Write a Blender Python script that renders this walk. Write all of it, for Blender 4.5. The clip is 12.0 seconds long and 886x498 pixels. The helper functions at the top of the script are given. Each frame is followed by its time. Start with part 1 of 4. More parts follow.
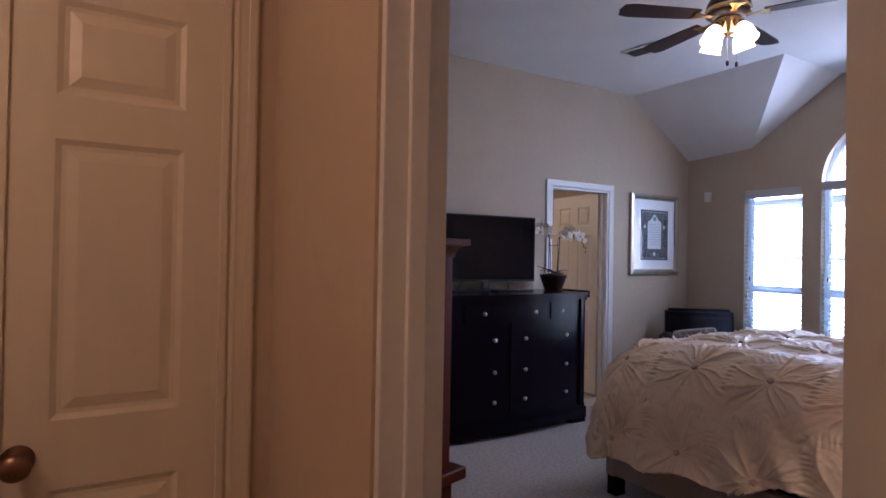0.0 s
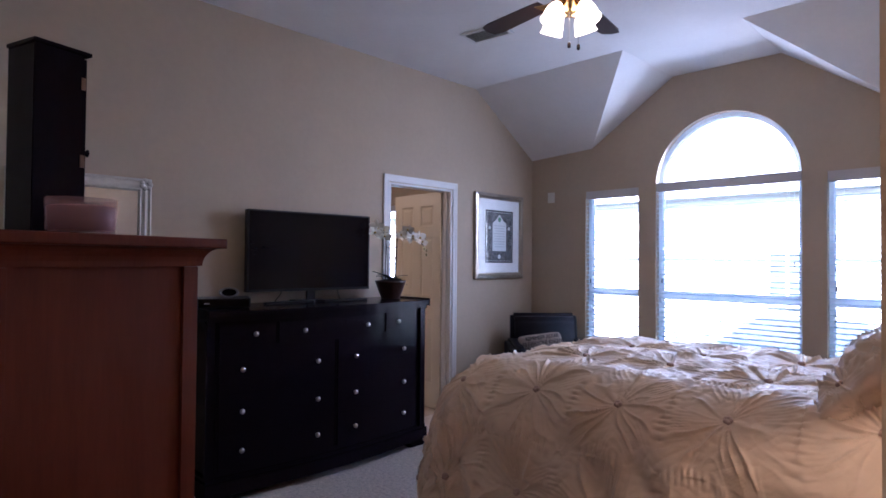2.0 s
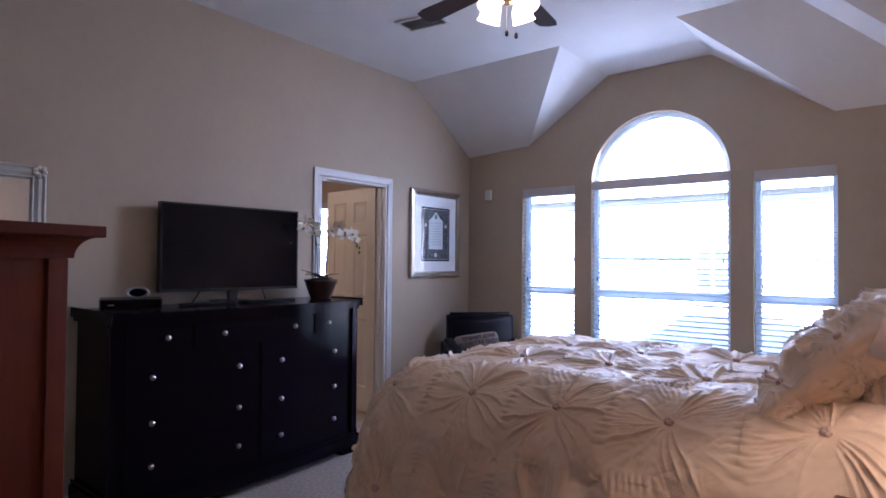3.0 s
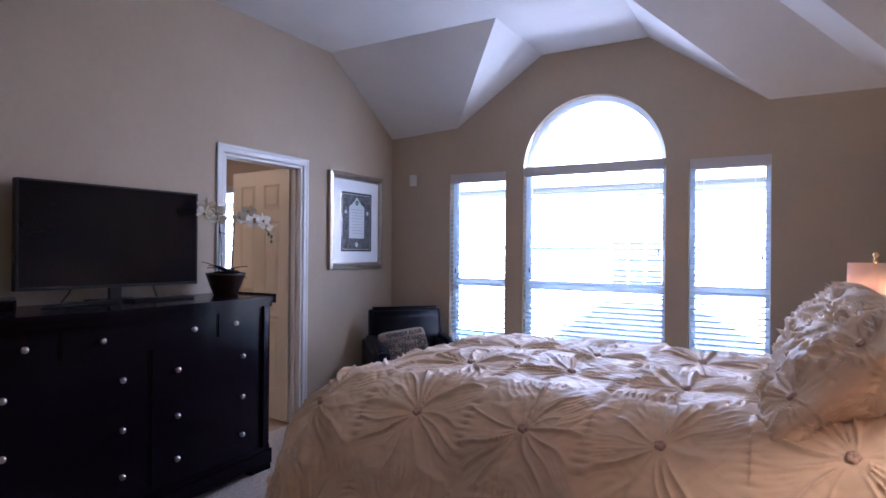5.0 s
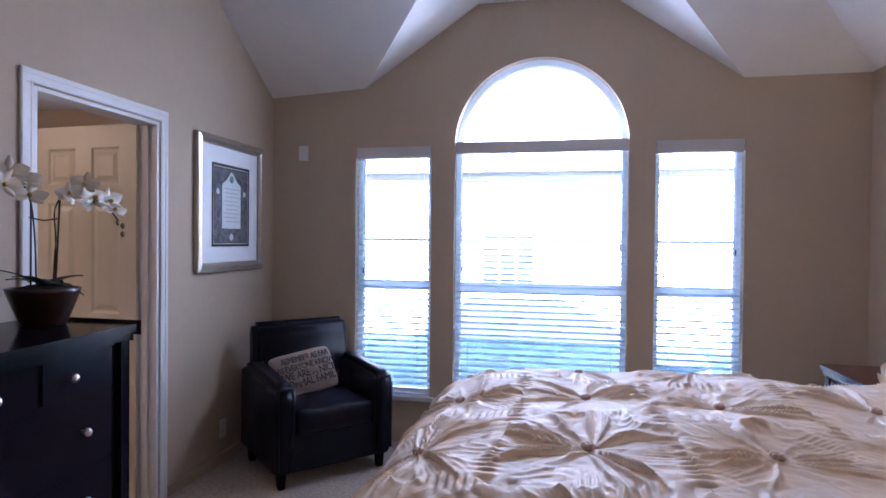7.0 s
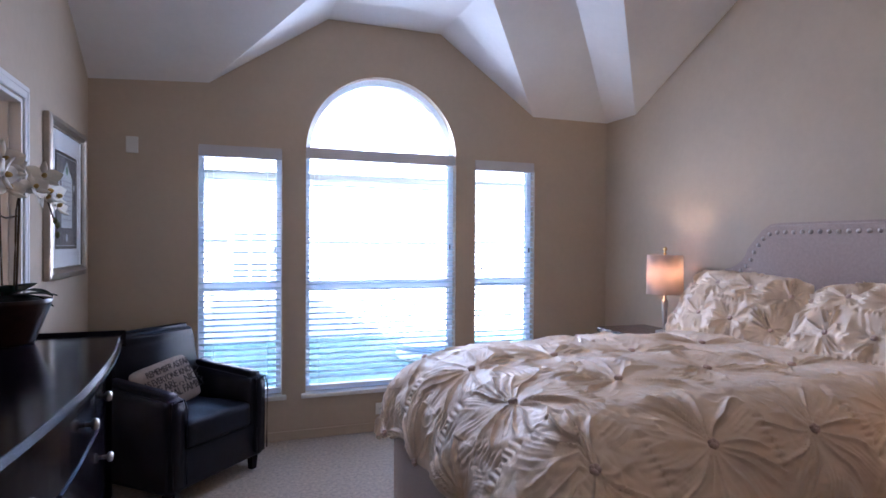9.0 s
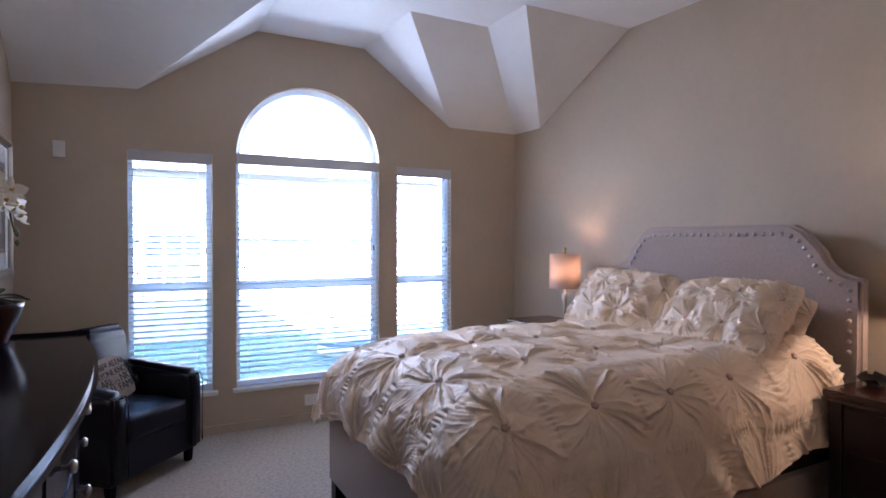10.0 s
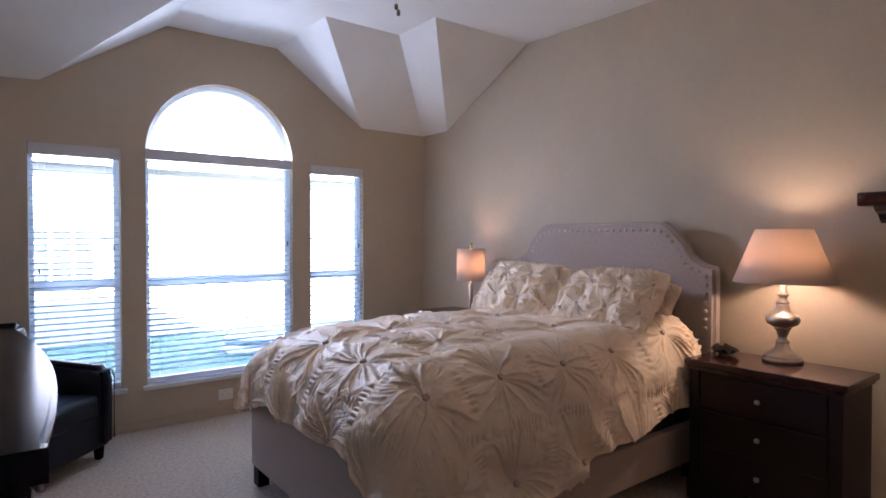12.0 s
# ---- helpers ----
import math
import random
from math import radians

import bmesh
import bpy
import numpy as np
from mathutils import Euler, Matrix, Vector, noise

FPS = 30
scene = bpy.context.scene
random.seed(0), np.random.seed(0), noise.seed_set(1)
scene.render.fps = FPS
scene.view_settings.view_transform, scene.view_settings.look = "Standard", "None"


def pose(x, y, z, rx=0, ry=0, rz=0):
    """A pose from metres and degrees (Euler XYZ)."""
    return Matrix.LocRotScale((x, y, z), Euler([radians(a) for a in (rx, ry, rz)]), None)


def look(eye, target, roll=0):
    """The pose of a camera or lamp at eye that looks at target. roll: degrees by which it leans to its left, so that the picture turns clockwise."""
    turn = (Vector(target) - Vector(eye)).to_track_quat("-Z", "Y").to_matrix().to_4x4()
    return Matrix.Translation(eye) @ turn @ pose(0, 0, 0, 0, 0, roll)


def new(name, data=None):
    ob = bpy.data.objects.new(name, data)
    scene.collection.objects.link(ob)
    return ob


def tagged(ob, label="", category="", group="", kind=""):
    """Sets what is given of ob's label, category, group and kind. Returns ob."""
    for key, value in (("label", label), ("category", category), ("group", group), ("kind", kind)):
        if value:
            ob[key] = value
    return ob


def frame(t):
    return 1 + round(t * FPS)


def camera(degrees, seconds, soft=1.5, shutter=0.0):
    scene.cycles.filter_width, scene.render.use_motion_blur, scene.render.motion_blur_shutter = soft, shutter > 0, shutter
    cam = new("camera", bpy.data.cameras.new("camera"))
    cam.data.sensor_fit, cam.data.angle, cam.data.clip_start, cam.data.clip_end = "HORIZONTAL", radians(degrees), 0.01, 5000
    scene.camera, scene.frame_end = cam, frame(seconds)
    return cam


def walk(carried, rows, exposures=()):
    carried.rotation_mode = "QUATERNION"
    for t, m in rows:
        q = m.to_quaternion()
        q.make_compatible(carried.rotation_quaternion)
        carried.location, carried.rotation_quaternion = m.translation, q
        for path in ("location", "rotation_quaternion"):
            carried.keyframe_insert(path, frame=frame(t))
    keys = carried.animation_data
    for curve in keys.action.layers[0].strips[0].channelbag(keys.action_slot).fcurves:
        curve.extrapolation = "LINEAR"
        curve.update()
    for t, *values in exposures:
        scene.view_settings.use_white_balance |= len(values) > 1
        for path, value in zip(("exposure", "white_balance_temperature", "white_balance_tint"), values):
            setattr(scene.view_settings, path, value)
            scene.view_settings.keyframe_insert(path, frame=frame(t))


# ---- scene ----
cam = camera(74.5, 12.0, soft=1.6)
PATH = [
    (0, (4.084, -5.624, 1.379), (2.375, -4.586, 1.401), 1.0),
    (0.5, (3.934, -5.418, 1.383), (2.303, -4.262, 1.417), 0.5),
    (1, (3.836, -5.282, 1.386), (2.294, -4.01, 1.418), 0.6),
    (1.5, (3.75, -5.184, 1.388), (2.283, -3.825, 1.422), 0.6),
    (2, (3.725, -5.077, 1.392), (2.315, -3.664, 1.43), 0.5),
    (2.5, (3.687, -4.984, 1.392), (2.358, -3.497, 1.43), 0.5),
    (3, (3.629, -4.933, 1.373), (2.378, -3.381, 1.414), 0.5),
    (5, (3.287, -4.66, 1.385), (2.282, -2.931, 1.39), 0.5),
    (5.5, (3.07, -4.419, 1.404), (2.118, -2.661, 1.392), 0.6),
    (6, (2.846, -4.215, 1.419), (2.016, -2.395, 1.4), 0.5),
    (6.5, (2.52, -3.962, 1.415), (1.878, -2.068, 1.395), 0.5),
    (8.5, (1.078, -4.029, 1.433), (1.49, -2.072, 1.405), 0.6),
    (9, (0.888, -4.288, 1.406), (1.561, -2.405, 1.39), 0.3),
    (9.5, (0.753, -4.52, 1.434), (1.594, -2.706, 1.406), 0.2),
    (10, (0.673, -4.609, 1.447), (1.617, -2.845, 1.417), 0.1),
    (10.5, (0.559, -4.664, 1.452), (1.608, -2.962, 1.419), 0.1),
    (11, (0.502, -4.719, 1.452), (1.642, -3.076, 1.417), 0.0),
    (11.5, (0.477, -4.759, 1.449), (1.686, -3.166, 1.41), 0.1),
    (12, (0.467, -4.798, 1.426), (1.689, -3.215, 1.391), -0.0),
]
EXPOSURES = ((0.0, 4.46, 4950, 26), (3.0, 4.54, 4950, 28), (6.0, 4.58, 5000, 27), (9.0, 4.69, 5050, 23), (12.0, 4.64, 5300, 22))
walk(cam, [(t, look(eye, target, roll)) for t, eye, target, roll in PATH], EXPOSURES)

# ---- world, sun, exposure ----
world = bpy.data.worlds.new("world")
scene.world = world
world.use_nodes = True
wn = world.node_tree.nodes
sky = wn.new("ShaderNodeTexSky")
sky.sky_type, sky.sun_disc = "NISHITA", False
sky.sun_elevation, sky.sun_rotation = radians(36), radians(172)
wn["Background"].inputs[1].default_value = 0.085
world.node_tree.links.new(sky.outputs[0], wn["Background"].inputs[0])

sun = new("sun", bpy.data.lights.new("sun", "SUN"))
sun.data.energy, sun.data.angle, sun.data.color = 3.2, radians(0.6), (1, 0.95, 0.88)
sun.matrix_world = look((2.8, -20, 14.6), (0, 0, 0))


def bulb(name, place, watts, color, radius=0.03):
    lamp = new(name, bpy.data.lights.new(name, "POINT"))
    lamp.data.energy, lamp.data.color, lamp.data.shadow_soft_size = watts, color, radius
    lamp.location = place
    return lamp


# skylight through the half-round window
arch = new("skylight_arch", bpy.data.lights.new("skylight_arch", "AREA"))
arch.data.shape, arch.data.size, arch.data.size_y, arch.data.energy, arch.data.color = "ELLIPSE", 0.98, 0.44, 1.04, (0.90, 0.96, 1.0)
arch.matrix_world = look((1.9485, 0.06, 2.31), (1.9485, -2.0, 1.2))

WARM = (1.0, 0.70, 0.40)
bulb("bulb_hall", (3.55, -6.45, 2.25), 0.60, (1.0, 0.56, 0.26), 0.08)
bulb("bulb_bathroom", (-1.7, -2.35, 2.2), 0.75, WARM, 0.08)

# ---- materials ----


def mat(name, color, rough=0.6, metal=0.0, vary=0.0, scale=8.0, bump=0.0, bump_scale=120.0, dark=None, spec=0.5, sheen=0.0, coat=0.0, stretch=(1, 1, 1), detail=4):
    """A principled material with colour variation at two scales and fine relief."""
    m = bpy.data.materials.new(name)
    m.use_nodes = True
    nt = m.node_tree
    n, l = nt.nodes, nt.links
    p = n["Principled BSDF"]
    p.inputs["Roughness"].default_value = rough
    p.inputs["Metallic"].default_value = metal
    p.inputs["Specular IOR Level"].default_value = spec
    p.inputs["Sheen Weight"].default_value = sheen
    p.inputs["Coat Weight"].default_value = coat
    p.inputs["Base Color"].default_value = (*color, 1)
    tc = n.new("ShaderNodeTexCoord")
    mp = n.new("ShaderNodeMapping")
    mp.inputs["Scale"].default_value = stretch
    l.new(tc.outputs["Object"], mp.inputs[0])
    if vary:
        a, b = n.new("ShaderNodeTexNoise"), n.new("ShaderNodeTexNoise")
        a.inputs["Scale"].default_value, b.inputs["Scale"].default_value = scale, scale * 9
        a.inputs["Detail"].default_value = detail
        l.new(mp.outputs[0], a.inputs[0])
        l.new(mp.outputs[0], b.inputs[0])
        add = n.new("ShaderNodeMath")
        add.operation = "MULTIPLY_ADD"
        l.new(b.outputs[0], add.inputs[0])
        add.inputs[1].default_value = 0.5
        l.new(a.outputs[0], add.inputs[2])
        ramp = n.new("ShaderNodeValToRGB")
        d = dark or tuple(c * (1 - vary) for c in color)
        e = tuple(min(1, c * (1 + vary * 0.6)) for c in color)
        ramp.color_ramp.elements[0].position, ramp.color_ramp.elements[1].position = 0.5, 1.0
        ramp.color_ramp.elements[0].color, ramp.color_ramp.elements[1].color = (*d, 1), (*e, 1)
        l.new(add.outputs[0], ramp.inputs[0])
        l.new(ramp.outputs[0], p.inputs["Base Color"])
        rr = n.new("ShaderNodeMapRange")
        rr.inputs[3].default_value, rr.inputs[4].default_value = max(0.02, rough * 0.85), min(1, rough * 1.15)
        l.new(a.outputs[0], rr.inputs[0])
        l.new(rr.outputs[0], p.inputs["Roughness"])
    if bump:
        t = n.new("ShaderNodeTexNoise")
        t.inputs["Scale"].default_value, t.inputs["Detail"].default_value = bump_scale, 6
        l.new(mp.outputs[0], t.inputs[0])
        bp = n.new("ShaderNodeBump")
        bp.inputs["Strength"].default_value, bp.inputs["Distance"].default_value = bump, 0.004
        l.new(t.outputs[0], bp.inputs["Height"])
        l.new(bp.outputs[0], p.inputs["Normal"])
    return m


def glass_mat(name, color=(1, 1, 1), rough=0.0):
    m = bpy.data.materials.new(name)
    m.use_nodes = True
    p = m.node_tree.nodes["Principled BSDF"]
    p.inputs["Base Color"].default_value = (*color, 1)
    p.inputs["Roughness"].default_value = rough
    p.inputs["Transmission Weight"].default_value = 1.0
    p.inputs["IOR"].default_value = 1.45
    return m


def glow_mat(name, color, strength):
    m = bpy.data.materials.new(name)
    m.use_nodes = True
    p = m.node_tree.nodes["Principled BSDF"]
    p.inputs["Base Color"].default_value = (0.9, 0.85, 0.75, 1)
    p.inputs["Emission Color"].default_value = (*color, 1)
    p.inputs["Emission Strength"].default_value = strength
    p.inputs["Roughness"].default_value = 0.35
    return m


def cloth_shade_mat(name, color, through_share=0.5):
    """Thin lampshade cloth that lets light through."""
    m = bpy.data.materials.new(name)
    m.use_nodes = True
    n, l = m.node_tree.nodes, m.node_tree.links
    d, t, mix = n.new("ShaderNodeBsdfDiffuse"), n.new("ShaderNodeBsdfTranslucent"), n.new("ShaderNodeMixShader")
    w = n.new("ShaderNodeTexNoise")
    w.inputs["Scale"].default_value = 260
    r = n.new("ShaderNodeMix")
    r.data_type = "RGBA"
    r.inputs[6].default_value = (*(c * 0.86 for c in color), 1)
    r.inputs[7].default_value = (*color, 1)
    l.new(w.outputs[0], r.inputs[0])
    l.new(r.outputs[2], d.inputs[0])
    l.new(r.outputs[2], t.inputs[0])
    mix.inputs[0].default_value = through_share
    l.new(d.outputs[0], mix.inputs[1])
    l.new(t.outputs[0], mix.inputs[2])
    l.new(mix.outputs[0], n["Material Output"].inputs[0])
    return m


WALL = mat("wall_paint", (0.525, 0.43, 0.318), 0.75, vary=0.06, scale=2.5, bump=0.12, bump_scale=90)
CEIL = mat("ceiling_paint", (0.82, 0.81, 0.80), 0.85, vary=0.04, scale=3, bump=0.25, bump_scale=60)
CARPET = mat("carpet", (0.54, 0.45, 0.37), 0.95, vary=0.38, scale=48, bump=1.0, bump_scale=420, sheen=0.3, spec=0.1)
TRIM = mat("white_trim_paint", (0.74, 0.73, 0.71), 0.4, vary=0.04, scale=6, bump=0.05, bump_scale=40)
DOORP = mat("cream_door_paint", (0.68, 0.62, 0.50), 0.4, vary=0.04, scale=4, bump=0.08, bump_scale=50, stretch=(1, 1, 0.15))
BLACKWOOD = mat("espresso_wood", (0.010, 0.007, 0.011), 0.15, vary=0.10, scale=70, spec=0.06)
CHERRY = mat("cherry_wood", (0.145, 0.032, 0.013), 0.42, vary=0.22, scale=3, bump=0.04, bump_scale=70, spec=0.22, stretch=(5, 5, 0.5))
MAHOG = mat("mahogany_wood", (0.04, 0.010, 0.009), 0.25, vary=0.5, scale=5, bump=0.04, bump_scale=70, coat=0.3, stretch=(6, 0.6, 6))
NIGHTWOOD = mat("dark_mahogany_wood", (0.022, 0.012, 0.012), 0.32, vary=0.2, scale=40, spec=0.3, stretch=(4, 0.6, 4))
NICKEL = mat("brushed_nickel", (0.52, 0.47, 0.43), 0.36, metal=1.0, vary=0.1, scale=30)
BRASS = mat("polished_brass", (0.80, 0.55, 0.25), 0.2, metal=1.0, vary=0.1, scale=20)
BRONZE = mat("aged_bronze", (0.26, 0.16, 0.11), 0.35, metal=1.0, vary=0.25, scale=20)
LEATHER = mat("black_leather", (0.008, 0.008, 0.016), 0.42, vary=0.3, scale=10, bump=0.35, bump_scale=240, spec=0.2)
# knots of the bedding's cloth; shading of the gathers painted as darker rose
KNOT = mat("crease_shaded_satin", (0.70, 0.50, 0.40), 0.5, vary=0.1, scale=40, bump=0.3, bump_scale=200)
SATIN = mat("ivory_satin", (0.860, 0.680, 0.500), 0.48, vary=0.05, scale=5, bump=0.10, bump_scale=160, sheen=0.25)
UPHOL = mat("greige_linen", (0.43, 0.335, 0.285), 0.85, vary=0.12, scale=60, bump=0.4, bump_scale=700, sheen=0.3)
MATTRESS = mat("dark_mattress_fabric", (0.05, 0.04, 0.045), 0.9, vary=0.2, scale=30, bump=0.3, bump_scale=300)
# white slats and cords, with the blue of the skylight put into their colour
BLIND = cloth_shade_mat("sky_tinted_blind_slat", (0.84, 0.94, 0.98), 0.42)
FRAMEV = cloth_shade_mat("backlit_white_vinyl", (0.88, 0.90, 0.93), 0.45)
# white valance, its room-side shade against the window put into a greyer colour
VALANCE = mat("backlit_grey_valance", (0.60, 0.59, 0.60), 0.6, vary=0.04, scale=8)
VINYL = mat("white_vinyl", (0.86, 0.87, 0.88), 0.4, vary=0.03, scale=8)
PLASTIC = mat("white_plastic", (0.75, 0.74, 0.70), 0.4, vary=0.03, scale=10)
BLACKPL = mat("black_plastic", (0.008, 0.008, 0.010), 0.35, vary=0.3, scale=20)
SCREEN = mat("dark_screen", (0.006, 0.004, 0.007), 0.14, vary=0.2, scale=4, spec=0.22)
SILVERPL = mat("silver_plastic", (0.5, 0.5, 0.52), 0.3, metal=0.6, vary=0.1, scale=20)
PANE = glass_mat("window_glass")


# ---- mesh helpers ----


def thing(name, place, label, category, turn=0.0, group="", kind=""):
    ob = new(name)
    ob.matrix_world = pose(*place, 0, 0, turn)
    ob.empty_display_size = 0.1
    return tagged(ob, label, category, group, kind)


def mesh_of(name, bm, material, smooth=False):
    me = bpy.data.meshes.new(name)
    bmesh.ops.recalc_face_normals(bm, faces=bm.faces)
    bm.to_mesh(me)
    bm.free()
    me.materials.append(material)
    if smooth:
        me.shade_smooth()
    return me


def part(name, bm, material, parent, label="", smooth=False):
    """Links a bmesh as one mesh object under a thing or part, in the thing's own coordinates."""
    ob = new(name, mesh_of(name, bm, material, smooth))
    ob.parent = parent
    return tagged(ob, label)


def solid(name, bm, material, label, category, kind="", smooth=False, place=(0, 0, 0)):
    """A top-level mesh, its bmesh given in world coordinates."""
    bmesh.ops.translate(bm, verts=bm.verts, vec=[-c for c in place])
    ob = new(name, mesh_of(name, bm, material, smooth))
    ob.location = place
    return tagged(ob, label, category, "", kind)


def box(bm, x0, y0, z0, x1, y1, z1, bevel=0.0, seg=2):
    g = bmesh.ops.create_cube(bm, size=1.0, matrix=Matrix.LocRotScale(((x0 + x1) / 2, (y0 + y1) / 2, (z0 + z1) / 2), None, (x1 - x0, y1 - y0, z1 - z0)))
    if bevel:
        edges = {e for v in g["verts"] for e in v.link_edges}
        bmesh.ops.bevel(bm, geom=list(edges), offset=bevel, segments=seg, profile=0.7, affect="EDGES")
    return bm


def B(*a, bevel=0.0, seg=2):
    return box(bmesh.new(), *a, bevel=bevel, seg=seg)


def lathe(profile, seg=24, bm=None, m=None):
    """A turned solid about z from (radius, height) pairs."""
    bm = bm or bmesh.new()
    m = m or Matrix()
    rings = []
    for r, z in profile:
        if r < 1e-5:
            rings.append([bm.verts.new(m @ Vector((0, 0, z)))])
        else:
            rings.append([bm.verts.new(m @ Vector((r * math.cos(a), r * math.sin(a), z))) for a in (2 * math.pi * k / seg for k in range(seg))])
    for a, b in zip(rings, rings[1:]):
        for k in range(seg):
            q = [a[k % len(a)], a[(k + 1) % len(a)], b[(k + 1) % len(b)], b[k % len(b)]]
            u = []
            for v in q:
                if v not in u:
                    u.append(v)
            if len(u) > 2:
                bm.faces.new(u)
    return bm


def prism(points, axis, a, b, bm=None):
    """A polygon extruded along axis from a to b; points are the other two coordinates in order."""
    bm = bm or bmesh.new()

    def at(p, q):
        c = list(p)
        c.insert("xyz".index(axis), q)
        return c
    lo, hi = [bm.verts.new(at(p, a)) for p in points], [bm.verts.new(at(p, b)) for p in points]
    bm.faces.new(lo)
    bm.faces.new(hi[::-1])
    for k in range(len(points)):
        bm.faces.new((lo[k], lo[k - 1], hi[k - 1], hi[k]))
    return bm


def tube(points, radius, seg=8, bm=None):
    """A round rod along points; radius is a number or one per point."""
    bm = bm or bmesh.new()
    pts = [Vector(p) for p in points]
    rad = radius if isinstance(radius, (list, tuple)) else [radius] * len(pts)
    rings = []
    for k, p in enumerate(pts):
        d = (pts[min(k + 1, len(pts) - 1)] - pts[max(k - 1, 0)]).normalized()
        q = d.to_track_quat("Z", "Y")
        rings.append([bm.verts.new(p + q @ Vector((rad[k] * math.cos(a), rad[k] * math.sin(a), 0))) for a in (2 * math.pi * i / seg for i in range(seg))])
    for a, b in zip(rings, rings[1:]):
        for k in range(seg):
            bm.faces.new((a[k], a[(k + 1) % seg], b[(k + 1) % seg], b[k]))
    bm.faces.new(rings[0])
    bm.faces.new(rings[-1][::-1])
    return bm


def moved(bm, m):
    bmesh.ops.transform(bm, matrix=m, verts=bm.verts)
    return bm


# ---- structure ----
H, PL = 3.04, 2.46
DOORY = -5.094


def rx(y):
    """The wall behind the headboard stands slightly out of square."""
    return 3.92 - 0.045 * y


S = "structure"
WL, WC, WR = (0.652, 1.206), (1.371, 2.526), (2.689, 3.222)
SILL, WTOP = 0.325, 2.08
ACX, AR = 1.9485, 0.5775

bm = bmesh.new()
box(bm, -0.6, 0, -0.3, WL[0], 0.16, 3.15)
box(bm, WR[1], 0, -0.3, 5.0, 0.16, 3.15)
for lo, hi in ((WL[1], WC[0]), (WC[1], WR[0])):
    box(bm, lo, 0, -0.3, hi, 0.16, 3.15)
for w in (WL, WC, WR):
    box(bm, w[0], 0, -0.3, w[1], 0.16, SILL)
for w in (WL, WR):
    box(bm, w[0], 0, WTOP, w[1], 0.16, 3.15)
N = 36
for k in range(N):
    a0, a1 = math.pi * (1 - k / N), math.pi * (1 - (k + 1) / N)
    p0 = (ACX + AR * math.cos(a0), WTOP + AR * math.sin(a0))
    p1 = (ACX + AR * math.cos(a1), WTOP + AR * math.sin(a1))
    prism([(p0[0], p0[1]), (p0[0], 3.15), (p1[0], 3.15), (p1[0], p1[1])], "y", 0, 0.16, bm)
bmesh.ops.remove_doubles(bm, verts=bm.verts, dist=0.0005)
solid("wall_north", bm, WALL, "beige painted wall with three windows, one arched", "wall", S)

# wall with the television, with an open doorway to the next room
DY0, DY1, DTOP = -1.98, -1.235, 2.035
bm = bmesh.new()
box(bm, -0.12, -5.22, -0.05, 0, DY0, 3.15)
box(bm, -0.12, DY1, -0.05, 0, 0, 3.15)
box(bm, -0.12, DY0, DTOP, 0, DY1, 3.15)
solid("wall_west", bm, WALL, "beige painted wall behind the dresser with a doorway", "wall", S)

bm = bmesh.new()
prism([(rx(0), 0), (rx(-4.05), -4.05), (rx(-4.05) + 0.12, -4.05), (rx(0) + 0.12, 0)], "z", -0.05, 3.15, bm)
box(bm, rx(-4.05) + 0.12, -4.17, -0.05, 4.62, -4.05, 3.15)
solid("wall_east", bm, WALL, "beige painted wall behind the headboard", "wall", S)

EX0, EX1, ETOP = 3.199, 4.15, 2.05
bm = bmesh.new()
box(bm, 0, -5.22, -0.05, EX0, DOORY, 3.15)
box(bm, EX1, -5.22, -0.05, 4.62, DOORY, 3.15)
box(bm, EX0, -5.22, ETOP, EX1, DOORY, 3.15)
solid("wall_south", bm, WALL, "beige painted wall with the bedroom doorway", "wall", S)

# hallway walls
CX, CY0, CY1 = 2.58, -5.79, -5.335
bm = bmesh.new()
box(bm, CX - 0.12, -7.0, -0.05, CX, CY0, 2.6)
box(bm, CX - 0.12, CY1, -0.05, CX, -5.22, 2.6)
box(bm, CX - 0.12, CY0, 2.05, CX, CY1, 2.6)
solid("wall_hall_west", bm, WALL, "beige hallway wall with a narrow closet door", "wall", S)
solid("wall_closet", B(CX - 0.5, CY0 - 0.1, -0.05, CX - 0.45, CY1 + 0.1, 2.6), WALL, "plain wall at the back of the closet", "wall", S)
solid("wall_hall_east", B(4.62, -7.0, -0.05, 4.74, -4.05, 3.15), WALL, "beige hallway wall", "wall", S)
solid("wall_hall_south", B(CX - 0.12, -7.12, -0.05, 4.74, -7.0, 2.6), WALL, "beige hallway end wall", "wall", S)
solid("ceiling_hall", B(CX - 0.12, -7.0, 2.44, 4.62, -5.22, 2.6), CEIL, "white hallway ceiling", "ceiling", S)

# next room beyond the doorway
bm = bmesh.new()
box(bm, -3.6, -3.2, -0.05, -0.12, -3.08, 2.6)
box(bm, -3.72, -3.2, -0.05, -3.6, 0.12, 2.6)
BW0, BW1 = -3.05, -2.25
box(bm, -3.6, 0, -0.05, BW0, 0.12, 2.6)
box(bm, BW1, 0, -0.05, -0.6, 0.12, 2.6)
box(bm, BW0, 0, -0.05, BW1, 0.12, 0.9)
box(bm, BW0, 0, 2.12, BW1, 0.12, 2.6)
solid("wall_bathroom", bm, WALL, "tan walls of the next room with a window", "wall", S)
solid("ceiling_bathroom", B(-3.6, -3.08, 2.44, -0.12, 0.0, 2.55), CEIL, "white ceiling of the next room", "ceiling", S)
solid("floor_bathroom", B(-3.72, -3.2, -0.06, -0.06, 0.0, -0.004), mat("tan_tile", (0.40, 0.30, 0.20), 0.5, vary=0.15, scale=6), "tan floor of the next room", "floor", S)

solid("floor", B(-0.06, -7.0, -0.06, 4.62, 0.0, 0.0), CARPET, "light beige cut-pile carpet", "floor", S)

